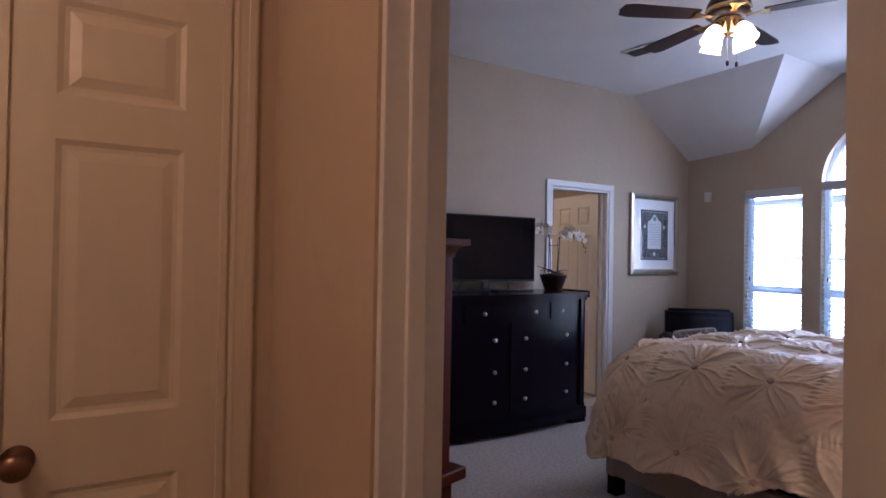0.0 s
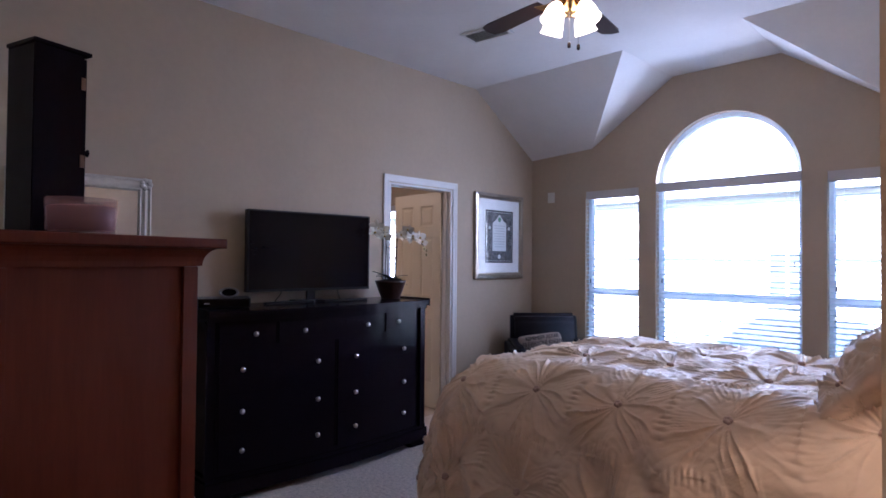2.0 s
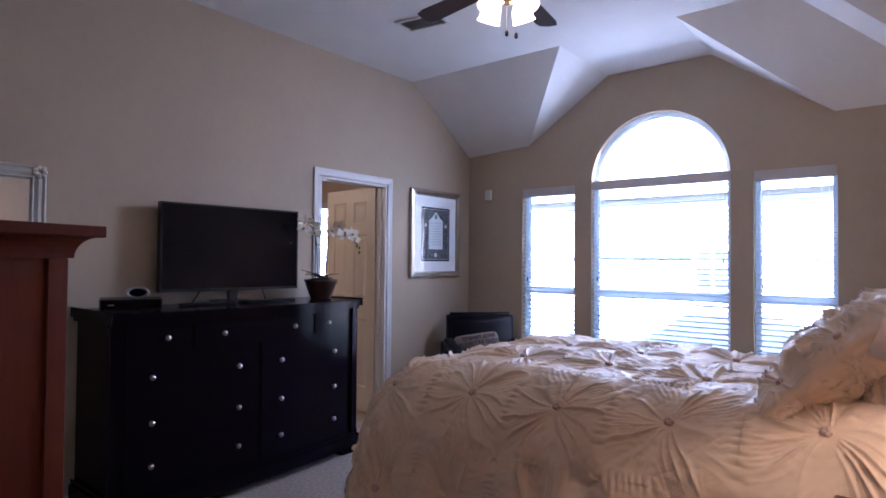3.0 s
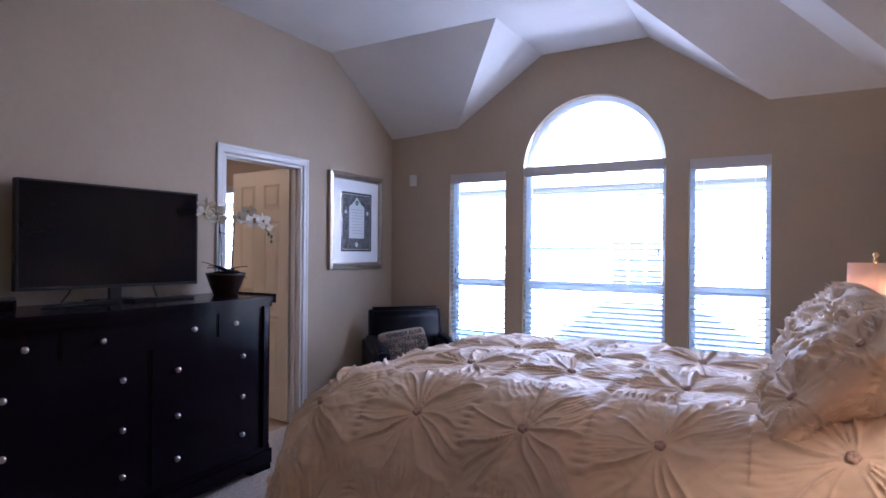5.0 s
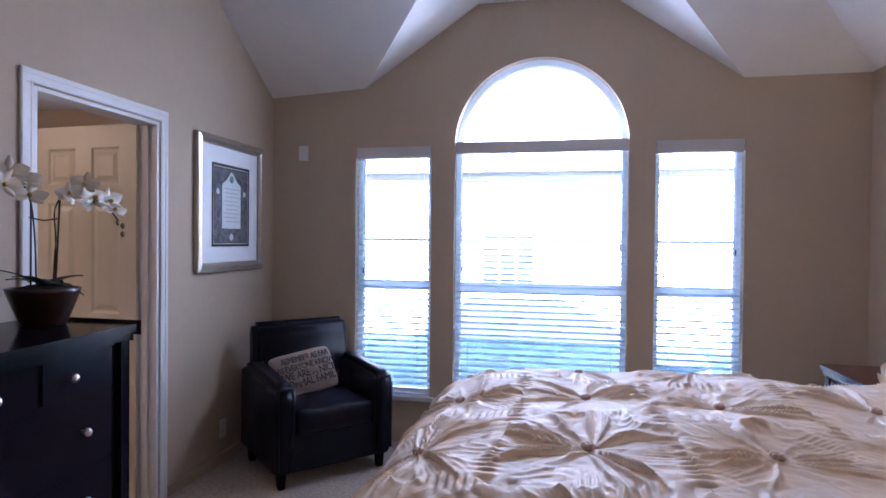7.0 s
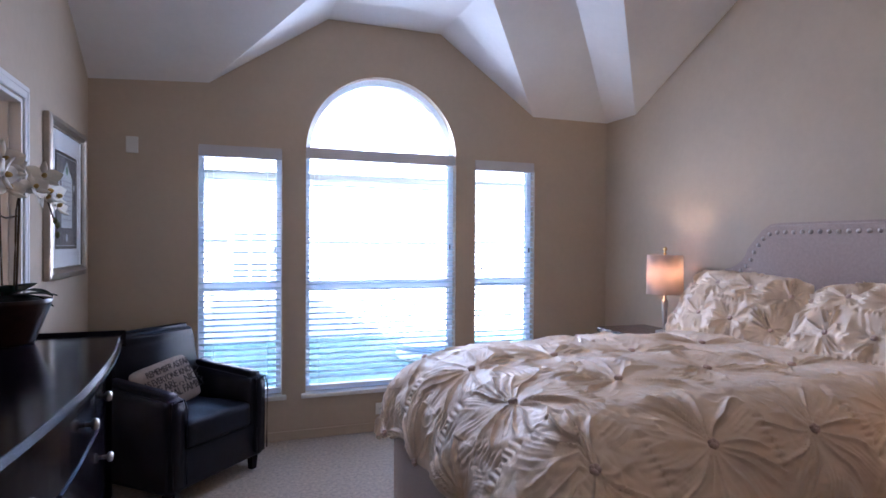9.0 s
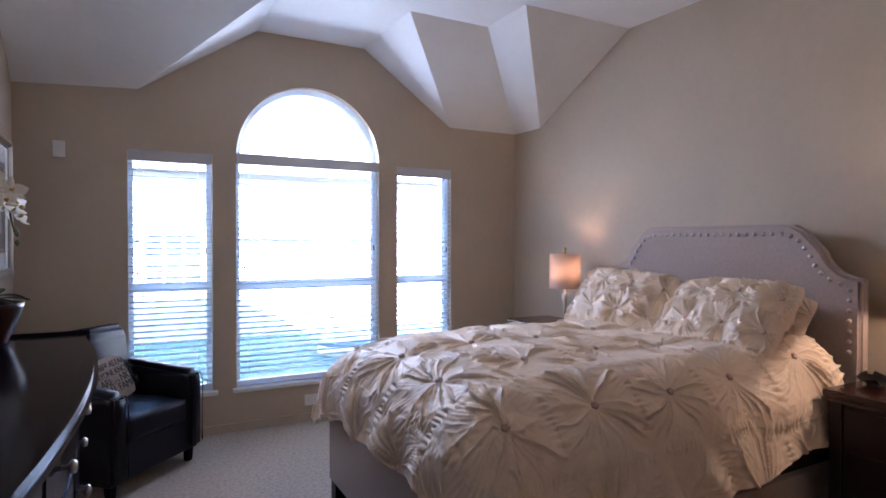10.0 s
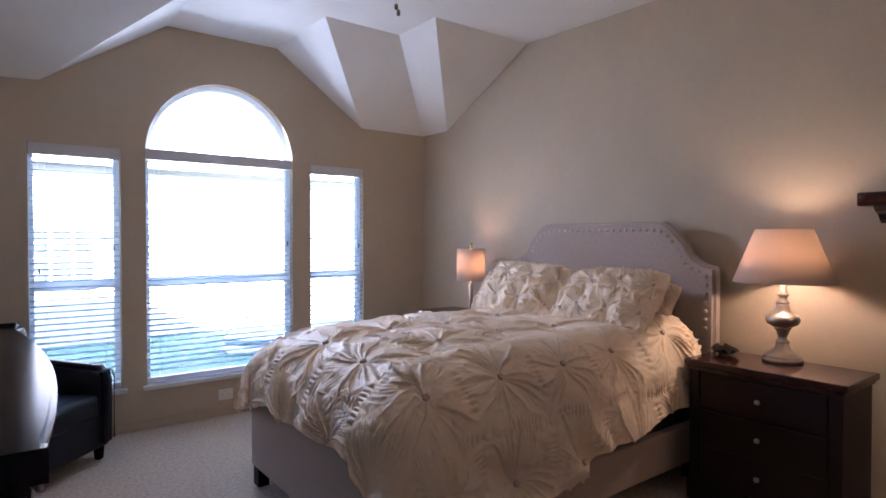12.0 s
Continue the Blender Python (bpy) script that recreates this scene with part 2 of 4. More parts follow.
# ceiling: flat field, hipped slopes and the raised bay over the arched window
SY, A0, A1, B0, B1, FX, FY, GY = -0.91, 1.525, 2.39, 0.72, 3.207, 3.03, -1.385, -0.365
PLB = 2.50
bm = bmesh.new()


def face(*pts):
    bm.faces.new([bm.verts.new(p) for p in pts])


face((0, -5.22, H), (0, SY, H), (A0, SY, H), (A0, 0, H), (A1, 0, H), (A1, SY, H), (FX, SY, H), (FX, FY, H), (rx(FY), FY, H), (rx(-4.1), -4.1, H), (4.62, -4.1, H), (4.62, -5.22, H))
face((0, SY, H), (0, 0, PL), (B0, 0, PLB), (A0, SY, H))
face((A0, SY, H), (B0, 0, PLB), (A0, 0, H))
face((A1, SY, H), (A1, 0, H), (B1, 0, PL))
face((A1, SY, H), (B1, 0, PL), (rx(0), 0, PL), (FX, SY, H))
face((FX, SY, H), (rx(0), 0, PL), (rx(GY), GY, PL), (FX, FY, H))
face((FX, FY, H), (rx(GY), GY, PL), (rx(FY), FY, H))
bmesh.ops.remove_doubles(bm, verts=bm.verts, dist=0.001)
ceiling = solid("ceiling", bm, CEIL, "white vaulted ceiling with hipped slopes", "ceiling", S)
ROOFING = B(-3.8, -7.1, 3.15, 4.8, 0.5, 3.25)
prism([(0.35, 3.25), (1.35, 3.98), (2.75, 3.98), (4.1, 3.25)], "y", -1.5, 0.5, ROOFING)
solid("roof", ROOFING, mat("roof_felt", (0.1, 0.09, 0.08), 0.9, vary=0.2), "plain roof deck with a hipped dormer", "roof", S)

# baseboards
bm = bmesh.new()


def skirting(x0, y0, x1, y1):
    box(bm, x0, y0, 0.0, x1, y1, 0.065, bevel=0.004)


skirting(0.014, -0.014, 3.905, -0.001)
skirting(0.001, DY1 + 0.07, 0.014, -0.001)
skirting(0.001, DOORY + 0.014, 0.014, DY0 - 0.07)
prism([(rx(0) - 0.014, -0.014), (rx(-4.05) - 0.014, -4.05), (rx(-4.05) - 0.001, -4.05), (rx(0) - 0.001, -0.014)], "z", 0, 0.065, bm)
skirting(0.001, DOORY + 0.001, EX0 - 0.07, DOORY + 0.014)
solid("baseboard", bm, WALL, "low baseboard painted like the wall", "baseboard", S)

# ---- windows ----


def window(name, x0, x1, label, arched=False):
    cx = (x0 + x1) / 2
    win = thing(name, (cx, 0.095, SILL), label, "window", kind=S)
    h, w, mid = WTOP - SILL, (x1 - x0) / 2, 0.775
    bm = bmesh.new()
    f = 0.035
    box(bm, -w, -0.03, 0, -w + f, 0.03, h, bevel=0.004)
    box(bm, w - f, -0.03, 0, w, 0.03, h, bevel=0.004)
    box(bm, -w + f, -0.03, 0, w - f, 0.03, f, bevel=0.004)
    box(bm, -w + f, -0.03, h - f, w - f, 0.03, h, bevel=0.004)
    part("window_frame", bm, FRAMEV, win)
    part("meeting_rail", B(-w + f, -0.025, mid - 0.034, w - f, 0.02, mid + 0.034, bevel=0.004), FRAMEV, win)
    for lo, hi in ((f, mid - 0.034), (mid + 0.034, h - f)):
        pane = part("pane", B(-w + f, 0.0, lo, w - f, 0.006, hi), PANE, win)
        pane.visible_shadow = False
    part("sill", B(-w - 0.03, -0.135, -0.028, w + 0.03, -0.055, 0.002, bevel=0.006), TRIM, win, "white sill board")
    part("stool", B(-w, -0.06, -0.02, w, -0.031, 0.0), TRIM, win)
    if arched:
        n = 40
        bm = bmesh.new()
        ring = []
        for k in range(n + 1):
            a = math.pi * k / n
            ring.append([bm.verts.new((r * math.cos(a), y, h + r * math.sin(a))) for r, y in ((AR, -0.03), (AR - 0.04, -0.03), (AR - 0.04, 0.03), (AR, 0.03))])
        for p, q in zip(ring, ring[1:]):
            for i in range(4):
                bm.faces.new((p[i], p[(i + 1) % 4], q[(i + 1) % 4], q[i]))
        part("arch_frame", bm, FRAMEV, win)
        pts = [((AR - 0.04) * math.cos(math.pi * k / n), h + (AR - 0.04) * math.sin(math.pi * k / n)) for k in range(n + 1)]
        pane = part("arch_pane", prism(pts, "y", 0, 0.006), PANE, win)
        pane.visible_shadow = False
    return win


window("window_1", *WL, "narrow white sash window behind slatted blinds")
window("window_2", *WC, "wide white window with half-round arch above", True)
window("window_3", *WR, "narrow white sash window behind slatted blinds")


def blind(x0, x1, label, top=WTOP, sill=SILL):
    """Horizontal slatted blind with valance, bottom rail, ladder cords and wand."""
    cx, w = (x0 + x1) / 2, (x1 - x0) / 2 - 0.008
    b = thing("window_blind", (cx, 0.033, top), label, "blind", group="window blinds")
    h = top - sill
    part("valance", B(-w - 0.004, -0.034, -0.078, w + 0.004, 0.02, 0.0, bevel=0.006), VALANCE, b)
    part("bottom_rail", B(-w, -0.024, -h + 0.03, w, 0.024, -h + 0.052, bevel=0.004), VINYL, b)
    slat = None
    step, z = 0.0425, -0.10
    tilt = radians(6)
    while z > -h + 0.065:
        if slat is None:
            bm = bmesh.new()
            rows = []
            for k in range(5):
                u = -0.025 + 0.0125 * k
                zz = 0.0025 * (1 - (u / 0.025) ** 2)
                rows.append([bm.verts.new((sx * w, u, zz + dz)) for dz in (0.0009, -0.0009) for sx in (-1, 1)])
            for p, q in zip(rows, rows[1:]):
                bm.faces.new((p[0], p[1], q[1], q[0]))
                bm.faces.new((p[2], q[2], q[3], p[3]))
                bm.faces.new((p[0], q[0], q[2], p[2]))
                bm.faces.new((p[1], p[3], q[3], q[1]))
            bm.faces.new((rows[0][0], rows[0][2], rows[0][3], rows[0][1]))
            bm.faces.new((rows[-1][0], rows[-1][1], rows[-1][3], rows[-1][2]))
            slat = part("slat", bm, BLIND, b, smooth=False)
            ob = slat
        else:
            ob = new("slat", slat.data)
            ob.parent = b
        ob.matrix_basis = pose(0, 0, z, math.degrees(tilt) + random.uniform(-0.4, 0.4), 0, 0)
        z -= step
    for sx in (-1, 1):
        for y in (-0.026, 0.026):
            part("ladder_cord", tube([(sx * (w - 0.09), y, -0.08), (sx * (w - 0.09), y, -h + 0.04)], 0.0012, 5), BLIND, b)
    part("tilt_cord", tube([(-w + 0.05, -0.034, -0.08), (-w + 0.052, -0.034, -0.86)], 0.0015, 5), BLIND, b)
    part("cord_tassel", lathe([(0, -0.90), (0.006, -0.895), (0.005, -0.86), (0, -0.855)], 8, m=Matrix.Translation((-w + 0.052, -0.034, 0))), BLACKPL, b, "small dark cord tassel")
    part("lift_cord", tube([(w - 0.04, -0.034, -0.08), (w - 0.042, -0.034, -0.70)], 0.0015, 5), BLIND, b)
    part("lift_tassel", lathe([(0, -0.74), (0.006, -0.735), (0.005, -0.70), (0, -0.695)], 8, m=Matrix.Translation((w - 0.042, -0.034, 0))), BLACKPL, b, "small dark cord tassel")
    return b


blind(*WL, "white slatted blind lowered over a narrow window")
blind(*WC, "wide white slatted blind lowered below the arch", WTOP + 0.022)
blind(*WR, "white slatted blind lowered over a narrow window")

blind(BW0, BW1, "white slatted blind over the next room's window", 2.12, 0.9)

# ---- doors ----


def panel_door(parent, w, h, material, cols, rows, t=0.035):
    """A moulded slab from x 0 to w: stiles, rails and recessed raised panels as one part a panel."""
    bm = bmesh.new()
    box(bm, 0, -t / 2 + 0.008, 0, w, t / 2 - 0.008, h)
    st = 0.11 if cols > 1 else 0.095
    pw = (w - st * (cols + 1)) / cols
    xs = [(st + c * (pw + st), st + c * (pw + st) + pw) for c in range(cols)]
    for s in (-1, 1):
        y0, y1 = sorted((s * (t / 2 - 0.008), s * t / 2))
        edges = [0] + [v for p in xs for v in p] + [w]
        for a, b in zip(edges[0::2], edges[1::2]):
            box(bm, a, y0, 0, b, y1, h)
        zz = [0] + [v for r in rows for v in r] + [h]
        for a, b in zip(zz[0::2], zz[1::2]):
            for x0, x1 in xs:
                box(bm, x0, y0, a, x1, y1, b)
    part("slab", bm, material, parent)
    for x0, x1 in xs:
        for z0, z1 in rows:
            for s in (-1, 1):
                y = s * (t / 2 - 0.008)
                b = bmesh.new()
                o = [(x0 + i, z0 + i, x1 - i, z1 - i, y + s * e) for i, e in ((0.0, 0.008), (0.012, 0.001), (0.022, 0.0005), (0.045, 0.007))]
                rings = [[b.verts.new(p) for p in ((a, yy, c), (d, yy, c), (d, yy, e), (a, yy, e))] for a, c, d, e, yy in o]
                for p, q in zip(rings, rings[1:]):
                    for i in range(4):
                        b.faces.new((p[i], p[(i + 1) % 4], q[(i + 1) % 4], q[i]))
                b.faces.new(rings[-1])
                part("door_panel", b, material, parent)


def hinge(parent, x, y, z):
    bm = tube([(x, y, z - 0.045), (x, y, z + 0.045)], 0.006, 8)
    box(bm, x - 0.002, y - 0.004, z - 0.045, x + 0.03, y + 0.001, z + 0.045)
    part("hinge", bm, DOORP, parent, "small painted hinge")


def knob(parent, x, y, z, s):
    m = pose(x, y, z, 90 if s < 0 else -90)
    part("door_knob", lathe([(0.032, 0), (0.032, 0.006), (0.013, 0.012), (0.012, 0.03), (0.026, 0.04), (0.03, 0.052), (0.024, 0.064), (0, 0.068)], 24, m=m), BRONZE, parent, "round aged bronze knob", smooth=True)


SIX = [(0.22, 0.83), (1.0, 1.60), (1.70, 1.90)]
d = thing("door_1", (CX - 0.022, CY1 - 0.004, 0.008), "closed narrow cream panelled closet door", "door", -90, kind=S)
panel_door(d, CY1 - CY0 - 0.008, 2.03, DOORP, 1, [(0.22, 0.85), (1.00, 1.61), (1.705, 1.915)])
for z in (0.25, 1.06, 1.83):
    hinge(d, -0.004, 0.02, z)
knob(d, CY1 - CY0 - 0.05, 0.018, 0.925, 1)

d = thing("door_2", (EX1 - 0.01, DOORY + 0.01, 0.008), "open cream panelled bedroom door", "door", math.degrees(math.atan2(-4.69 - DOORY - 0.01, 3.68 - EX1 + 0.01)), kind=S)
panel_door(d, 0.60, 2.03, DOORP, 2, SIX)
knob(d, 0.54, 0.018, 0.93, 1)
knob(d, 0.54, -0.018, 0.93, -1)

d = thing("door_3", (-0.105, DY1 - 0.018, 0.008), "open cream six-panel door to the next room", "door", 176, kind=S)
panel_door(d, 0.71, 2.02, DOORP, 2, SIX)
for z in (0.25, 1.02, 1.78):
    hinge(d, -0.006, 0.02, z)
knob(d, 0.65, 0.018, 0.93, 1)


def casing(name, axis, face_at, out, a0, a1, top, label, depth=0.12, material=TRIM):
    """Door lining and a stepped casing round an opening from a0 to a1 along axis ('x' or 'y')."""
    c = thing(name, (0, 0, 0), label, "door frame", kind=S)

    def put(pname, lo, hi, z0, z1, d0, d1, bev=0.003):
        f0, f1 = sorted((face_at + out * d0, face_at + out * d1))
        bm = B(lo, f0, z0, hi, f1, z1, bevel=bev) if axis == "x" else B(f0, lo, z0, f1, hi, z1, bevel=bev)
        part(pname, bm, material, c)
    for w0, w1, d in ((0.008, 0.066, 0.012), (0.042, 0.062, 0.0145), (0.012, 0.022, 0.0135)):
        put("casing_strip", a0 - w1, a0 - w0, 0, top + w0, 0.001, d)
        put("casing_strip", a1 + w0, a1 + w1, 0, top + w0, 0.001, d)
        put("head_casing", a0 - w1, a1 + w1, top + w0, top + w1, 0.001, d)
    put("lining", a0 - 0.002, a0 + 0.016, 0, top, 0.004, -depth - 0.004)
    put("lining", a1 - 0.016, a1 + 0.002, 0, top, 0.004, -depth - 0.004)
    put("head_lining", a0 + 0.016, a1 - 0.016, top - 0.016, top + 0.002, 0.004, -depth - 0.004)
    put("door_stop", a0 + 0.016, a0 + 0.028, 0, top - 0.016, -depth * 0.35, -depth * 0.65)
    put("door_stop", a1 - 0.028, a1 - 0.016, 0, top - 0.016, -depth * 0.35, -depth * 0.65)
    return c


casing("door_frame_1", "y", 0, 1, DY0, DY1, DTOP, "white moulded casing round an open doorway")
casing("door_frame_2", "x", DOORY, 1, EX0, EX1, ETOP, "white moulded casing of the bedroom doorway", 0.115)
casing("door_frame_3", "y", CX, 1, CY0, CY1, 2.045, "cream casing of the closet door", 0.02, DOORP)

# ---- dresser ----
YC, HALF, TOPZ = -2.86, 0.85, 1.09


def bow(s, inset=0.0):
    return 0.52 + 0.072 * (1 - (s / HALF) ** 2) - inset


def bowed(s0, s1, z0, z1, inset, back, n=16, bevel=0.0):
    """A slab whose front follows the dresser's bow, from s0 to s1."""
    bm = bmesh.new()
    cols = []
    for k in range(n + 1):
        s = s0 + (s1 - s0) * k / n
        x = bow(s, inset)
        b = back if back is not None else x - 0.018
        cols.append([bm.verts.new(p) for p in ((x, s, z0), (x, s, z1), (b, s, z1), (b, s, z0))])
    for p, q in zip(cols, cols[1:]):
        for i in range(4):
            bm.faces.new((p[i], p[(i + 1) % 4], q[(i + 1) % 4], q[i]))
    bm.faces.new(cols[0])
    bm.faces.new(cols[-1][::-1])
    if bevel:
        bm.normal_update()
        sharp = [e for e in bm.edges if len(e.link_faces) == 2 and e.calc_face_angle() > 0.8]
        bmesh.ops.bevel(bm, geom=sharp, offset=bevel, segments=2, affect="EDGES")
    return bm


def small_knob(parent, x, y, z, r=0.015):
    part("knob", lathe([(0.006, 0), (0.006, 0.012), (r, 0.018), (r * 1.02, 0.024), (r * 0.8, 0.03), (0, 0.032)], 16, m=pose(x, y, z, 0, 90)), NICKEL, parent, "round brushed nickel knob", smooth=True)


dr = thing("dresser", (0, YC, 0), "long espresso bow-front dresser with nickel knobs", "dresser")
part("body", bowed(-HALF + 0.03, HALF - 0.03, 0.10, 1.035, 0.055, 0.02), BLACKWOOD, dr)
part("top", bowed(-HALF, HALF, 1.058, TOPZ, 0.0, 0.012, bevel=0.012), BLACKWOOD, dr)
part("top_moulding", bowed(-HALF + 0.012, HALF - 0.012, 1.03, 1.058, 0.02, 0.015, bevel=0.006), BLACKWOOD, dr)
part("plinth", bowed(-HALF + 0.005, HALF - 0.005, 0.045, 0.125, 0.015, 0.015, bevel=0.006), BLACKWOOD, dr)
part("plinth_cap", bowed(-HALF + 0.015, HALF - 0.015, 0.125, 0.15, 0.03, 0.015, bevel=0.008), BLACKWOOD, dr)
for s in (-1, 1):
    for x0 in (0.02, 0.385):
        lo, hi = sorted((s * (HALF - 0.005), s * (HALF - 0.16)))
        part("bracket_foot", B(x0, lo, 0, x0 + 0.12, hi, 0.045, bevel=0.008), BLACKWOOD, dr)
    lo, hi = sorted((s * (HALF - 0.012), s * (HALF - 0.065)))
    part("corner_post", bowed(lo, hi, 0.15, 1.03, 0.035, None, 4, bevel=0.004), BLACKWOOD, dr)
for z0, z1, spans in ((0.885, 1.012, ((-0.76, -0.425, (-0.56,)), (-0.41, 0.41, (-0.245, 0.245)), (0.425, 0.76, (0.54,)))),
                      (0.63, 0.865, ((-0.76, -0.01, (-0.635, -0.15)), (0.01, 0.76, (0.145, 0.60)))),
                      (0.405, 0.61, ((-0.76, -0.01, (-0.635, -0.15)), (0.01, 0.76, (0.145, 0.60)))),
                      (0.18, 0.385, ((-0.76, -0.01, (-0.635, -0.15)), (0.01, 0.76, (0.145, 0.60))))):
    for s0, s1, ks in spans:
        dw = part("drawer", bowed(s0, s1, z0, z1, 0.0505, None, 10, bevel=0.002), BLACKWOOD, dr)
        for s in ks:
            small_knob(dw, bow(s, 0.0505), s, (z0 + z1) / 2)

# ---- bed ----
BX0, BX1, BY0, BY1 = 1.645, 3.84, -3.0, -1.44
bed = thing("bed", (BX0, (BY0 + BY1) / 2, 0), "queen bed with greige upholstered rails and nailhead headboard", "bed")
bw = (BY1 - BY0) / 2
L = BX1 - BX0
part("footboard", B(0, -bw, 0.11, 0.07, bw, 0.62, bevel=0.02, seg=3), UPHOL, bed)
for s in (-1, 1):
    lo, hi = sorted((s * bw, s * (bw - 0.06)))
    part("side_rail", B(0.075, lo, 0.12, L, hi, 0.34, bevel=0.015, seg=3), UPHOL, bed)
    part("leg", B(0.01, s * (bw - 0.05) - 0.04, 0, 0.075, s * (bw - 0.05) + 0.04, 0.115, bevel=0.004), BLACKWOOD, bed, "dark tapered wooden foot")
    part("leg", B(L - 0.1, s * (bw - 0.05) - 0.04, 0, L - 0.02, s * (bw - 0.05) + 0.04, 0.12, bevel=0.004), BLACKWOOD, bed, "dark tapered wooden foot")
part("box_spring", B(0.08, -bw + 0.065, 0.2, L, bw - 0.065, 0.5, bevel=0.03, seg=3), MATTRESS, bed)
part("mattress", B(0.09, -bw + 0.06, 0.5, L, bw - 0.06, 0.79, bevel=0.14, seg=5), MATTRESS, bed)

# headboard with clipped, scooped shoulders
HC = -2.205 - (BY0 + BY1) / 2
HW = 0.85


def head_outline(o=0.0):
    half = [(HW - o, 0.12), (HW - o, 1.24 - o * 0.4)]
    for k in range(9):
        a = math.pi / 2 * k / 8
        half.append((HW - o - 0.015 - 0.12 * math.sin(a) - 0.05 * (k / 8), 1.26 + 0.12 * (1 - math.cos(a)) * 0.9 - o * 0.6 + 0.02 * k / 8))
    half += [(0.56 - o * 0.3, 1.50 - o), (0.50 - o * 0.3, 1.535 - o), (0.44, 1.54 - o)]
    return [(HC + y, z) for y, z in half] + [(HC - y, z) for y, z in reversed(half)]


bm = prism(head_outline(), "x", L + 0.005, L + 0.085)
bm.normal_update()
bmesh.ops.bevel(bm, geom=[e for e in bm.edges if abs(e.verts[0].co.x - e.verts[1].co.x) < 1e-4 and e.calc_face_angle() > 1], offset=0.018, segments=3, affect="EDGES")
hb = part("headboard", bm, UPHOL, bed)
path = head_outline(0.055)
path = path[1:-1]
nails = []
run, last = 0.0, Vector(path[0])
for p in path[1:]:
    p = Vector(p)
    seg = (p - last).length
    while run <= seg:
        nails.append(last.lerp(p, run / seg))
        run += 0.052
    run -= seg
    last = p
nail = None
for y, z in [(path[0][0], 1.2 - 0.052 * k) for k in range(7)] + nails + [(path[-1][0], 1.2 - 0.052 * k) for k in range(7)]:
    if nail is None:
        nail = ob = part("nailhead", lathe([(0.0135, 0), (0.012, 0.006), (0.007, 0.010), (0, 0.012)], 12, m=pose(0, 0, 0, 0, -90)), NICKEL, hb, smooth=True)
    else:
        ob = new("nailhead", nail.data)
        ob.parent = hb
    ob.location = (L + 0.006, y, z)

# ---- ruched bedding ----


def rosette_height(u, v, spacing, phase, amp, seed):
    """Relief of gathered cloth: rosettes on a square net, broad pleats running out of each knot, ruched seams between."""
    i, j = np.round((u - phase[0]) / spacing), np.round((v - phase[1]) / spacing)
    jit = np.sin(i * 12.9898 + j * 78.233 + seed) * 43758.5453
    jit = jit - np.floor(jit)
    jit2 = np.sin(i * 39.346 + j * 11.135 + seed) * 24634.6345
    jit2 = jit2 - np.floor(jit2)
    du, dv = u - phase[0] - i * spacing, v - phase[1] - j * spacing
    R = spacing * 0.5
    r = np.hypot(du, dv) + 1e-6
    q = r / R
    th = np.arctan2(dv, du) + jit * 6.28
    bend = th + 0.32 * np.sin(2 * th + 9 * jit2) + 0.22 * np.sin(3 * th + 5 * jit) + 0.30 * q * np.sin(2 * th + 4 * jit2)
    n = 11 + np.floor(jit2 * 5)
    bend = bend + 0.10 * np.sin(5 * th + 17 * jit) * q + 0.06 * np.sin(31 * u + 4 * jit) * np.sin(27 * v)
    ridge = (1 - np.abs(np.sin(bend * n / 2))) ** 2.6
    sector = np.floor(bend * n / 2 / math.pi + 0.5)
    pick = np.sin(sector * 91.7 + jit * 57 + seed) * 9631.7
    pick = pick - np.floor(pick)
    ridge = ridge * (0.35 + 0.85 * pick) * np.clip((1.25 * pick + 0.55 - q) / 0.3, 0.15, 1)
    mod = 0.70 + 0.30 * np.sin(3 * th + 11 * jit2) * np.sin(2 * th + 7 * jit)
    bend2 = bend + 0.5 * q * np.sin(4 * th + 3 * jit)
    fine = (1 - np.abs(np.sin(bend2 * (n + 3) + 2 * jit))) ** 1.6
    rise = np.clip(q / 0.38, 0, 1) ** 0.8
    fall = np.clip((1.32 - q) / 0.55, 0, 1)
    fall = fall * fall * (3 - 2 * fall)
    h = amp * rise * fall * (1.35 * ridge * mod + 0.16 * fine * np.clip((q - 0.35) / 0.4, 0, 1) + 0.26 * np.sin(bend * 3 + 8 * jit) * q - 0.30)
    h += amp * 1.1 * (np.clip(q, 0, 1) ** 0.8 - 0.9)
    edge = np.maximum(np.abs(du), np.abs(dv)) / R
    seam = np.exp(-(((edge - 1) / 0.11) ** 2))
    along = np.where(np.abs(du) > np.abs(dv), v, u)
    h += amp * seam * (0.55 * np.abs(np.sin(along * 85 + 4 * np.sin(along * 19 + seed))) - 0.45)
    return h


def soft_noise(u, v, k, seed):
    return (np.sin(u * k + seed + 1.7 * np.sin(v * k * 0.7 + seed)) + np.sin(v * k * 1.1 - seed * 2 + 1.9 * np.sin(u * k * 0.6 + 1))) * 0.5


def grid_mesh(P, bm_name):
    nu, nv = P.shape[:2]
    me = bpy.data.meshes.new(bm_name)
    idx = np.arange(nu * nv).reshape(nu, nv)
    quads = np.stack([idx[:-1, :-1], idx[1:, :-1], idx[1:, 1:], idx[:-1, 1:]], -1).reshape(-1, 4)
    me.from_pydata(P.reshape(-1, 3).tolist(), [], quads.tolist())
    me.shade_smooth()
    return me


def along_normals(P, h):
    du, dv = np.gradient(P, axis=0), np.gradient(P, axis=1)
    n = np.cross(du, dv)
    n /= np.linalg.norm(n, axis=2, keepdims=True) + 1e-9
    return P + n * h[..., None]


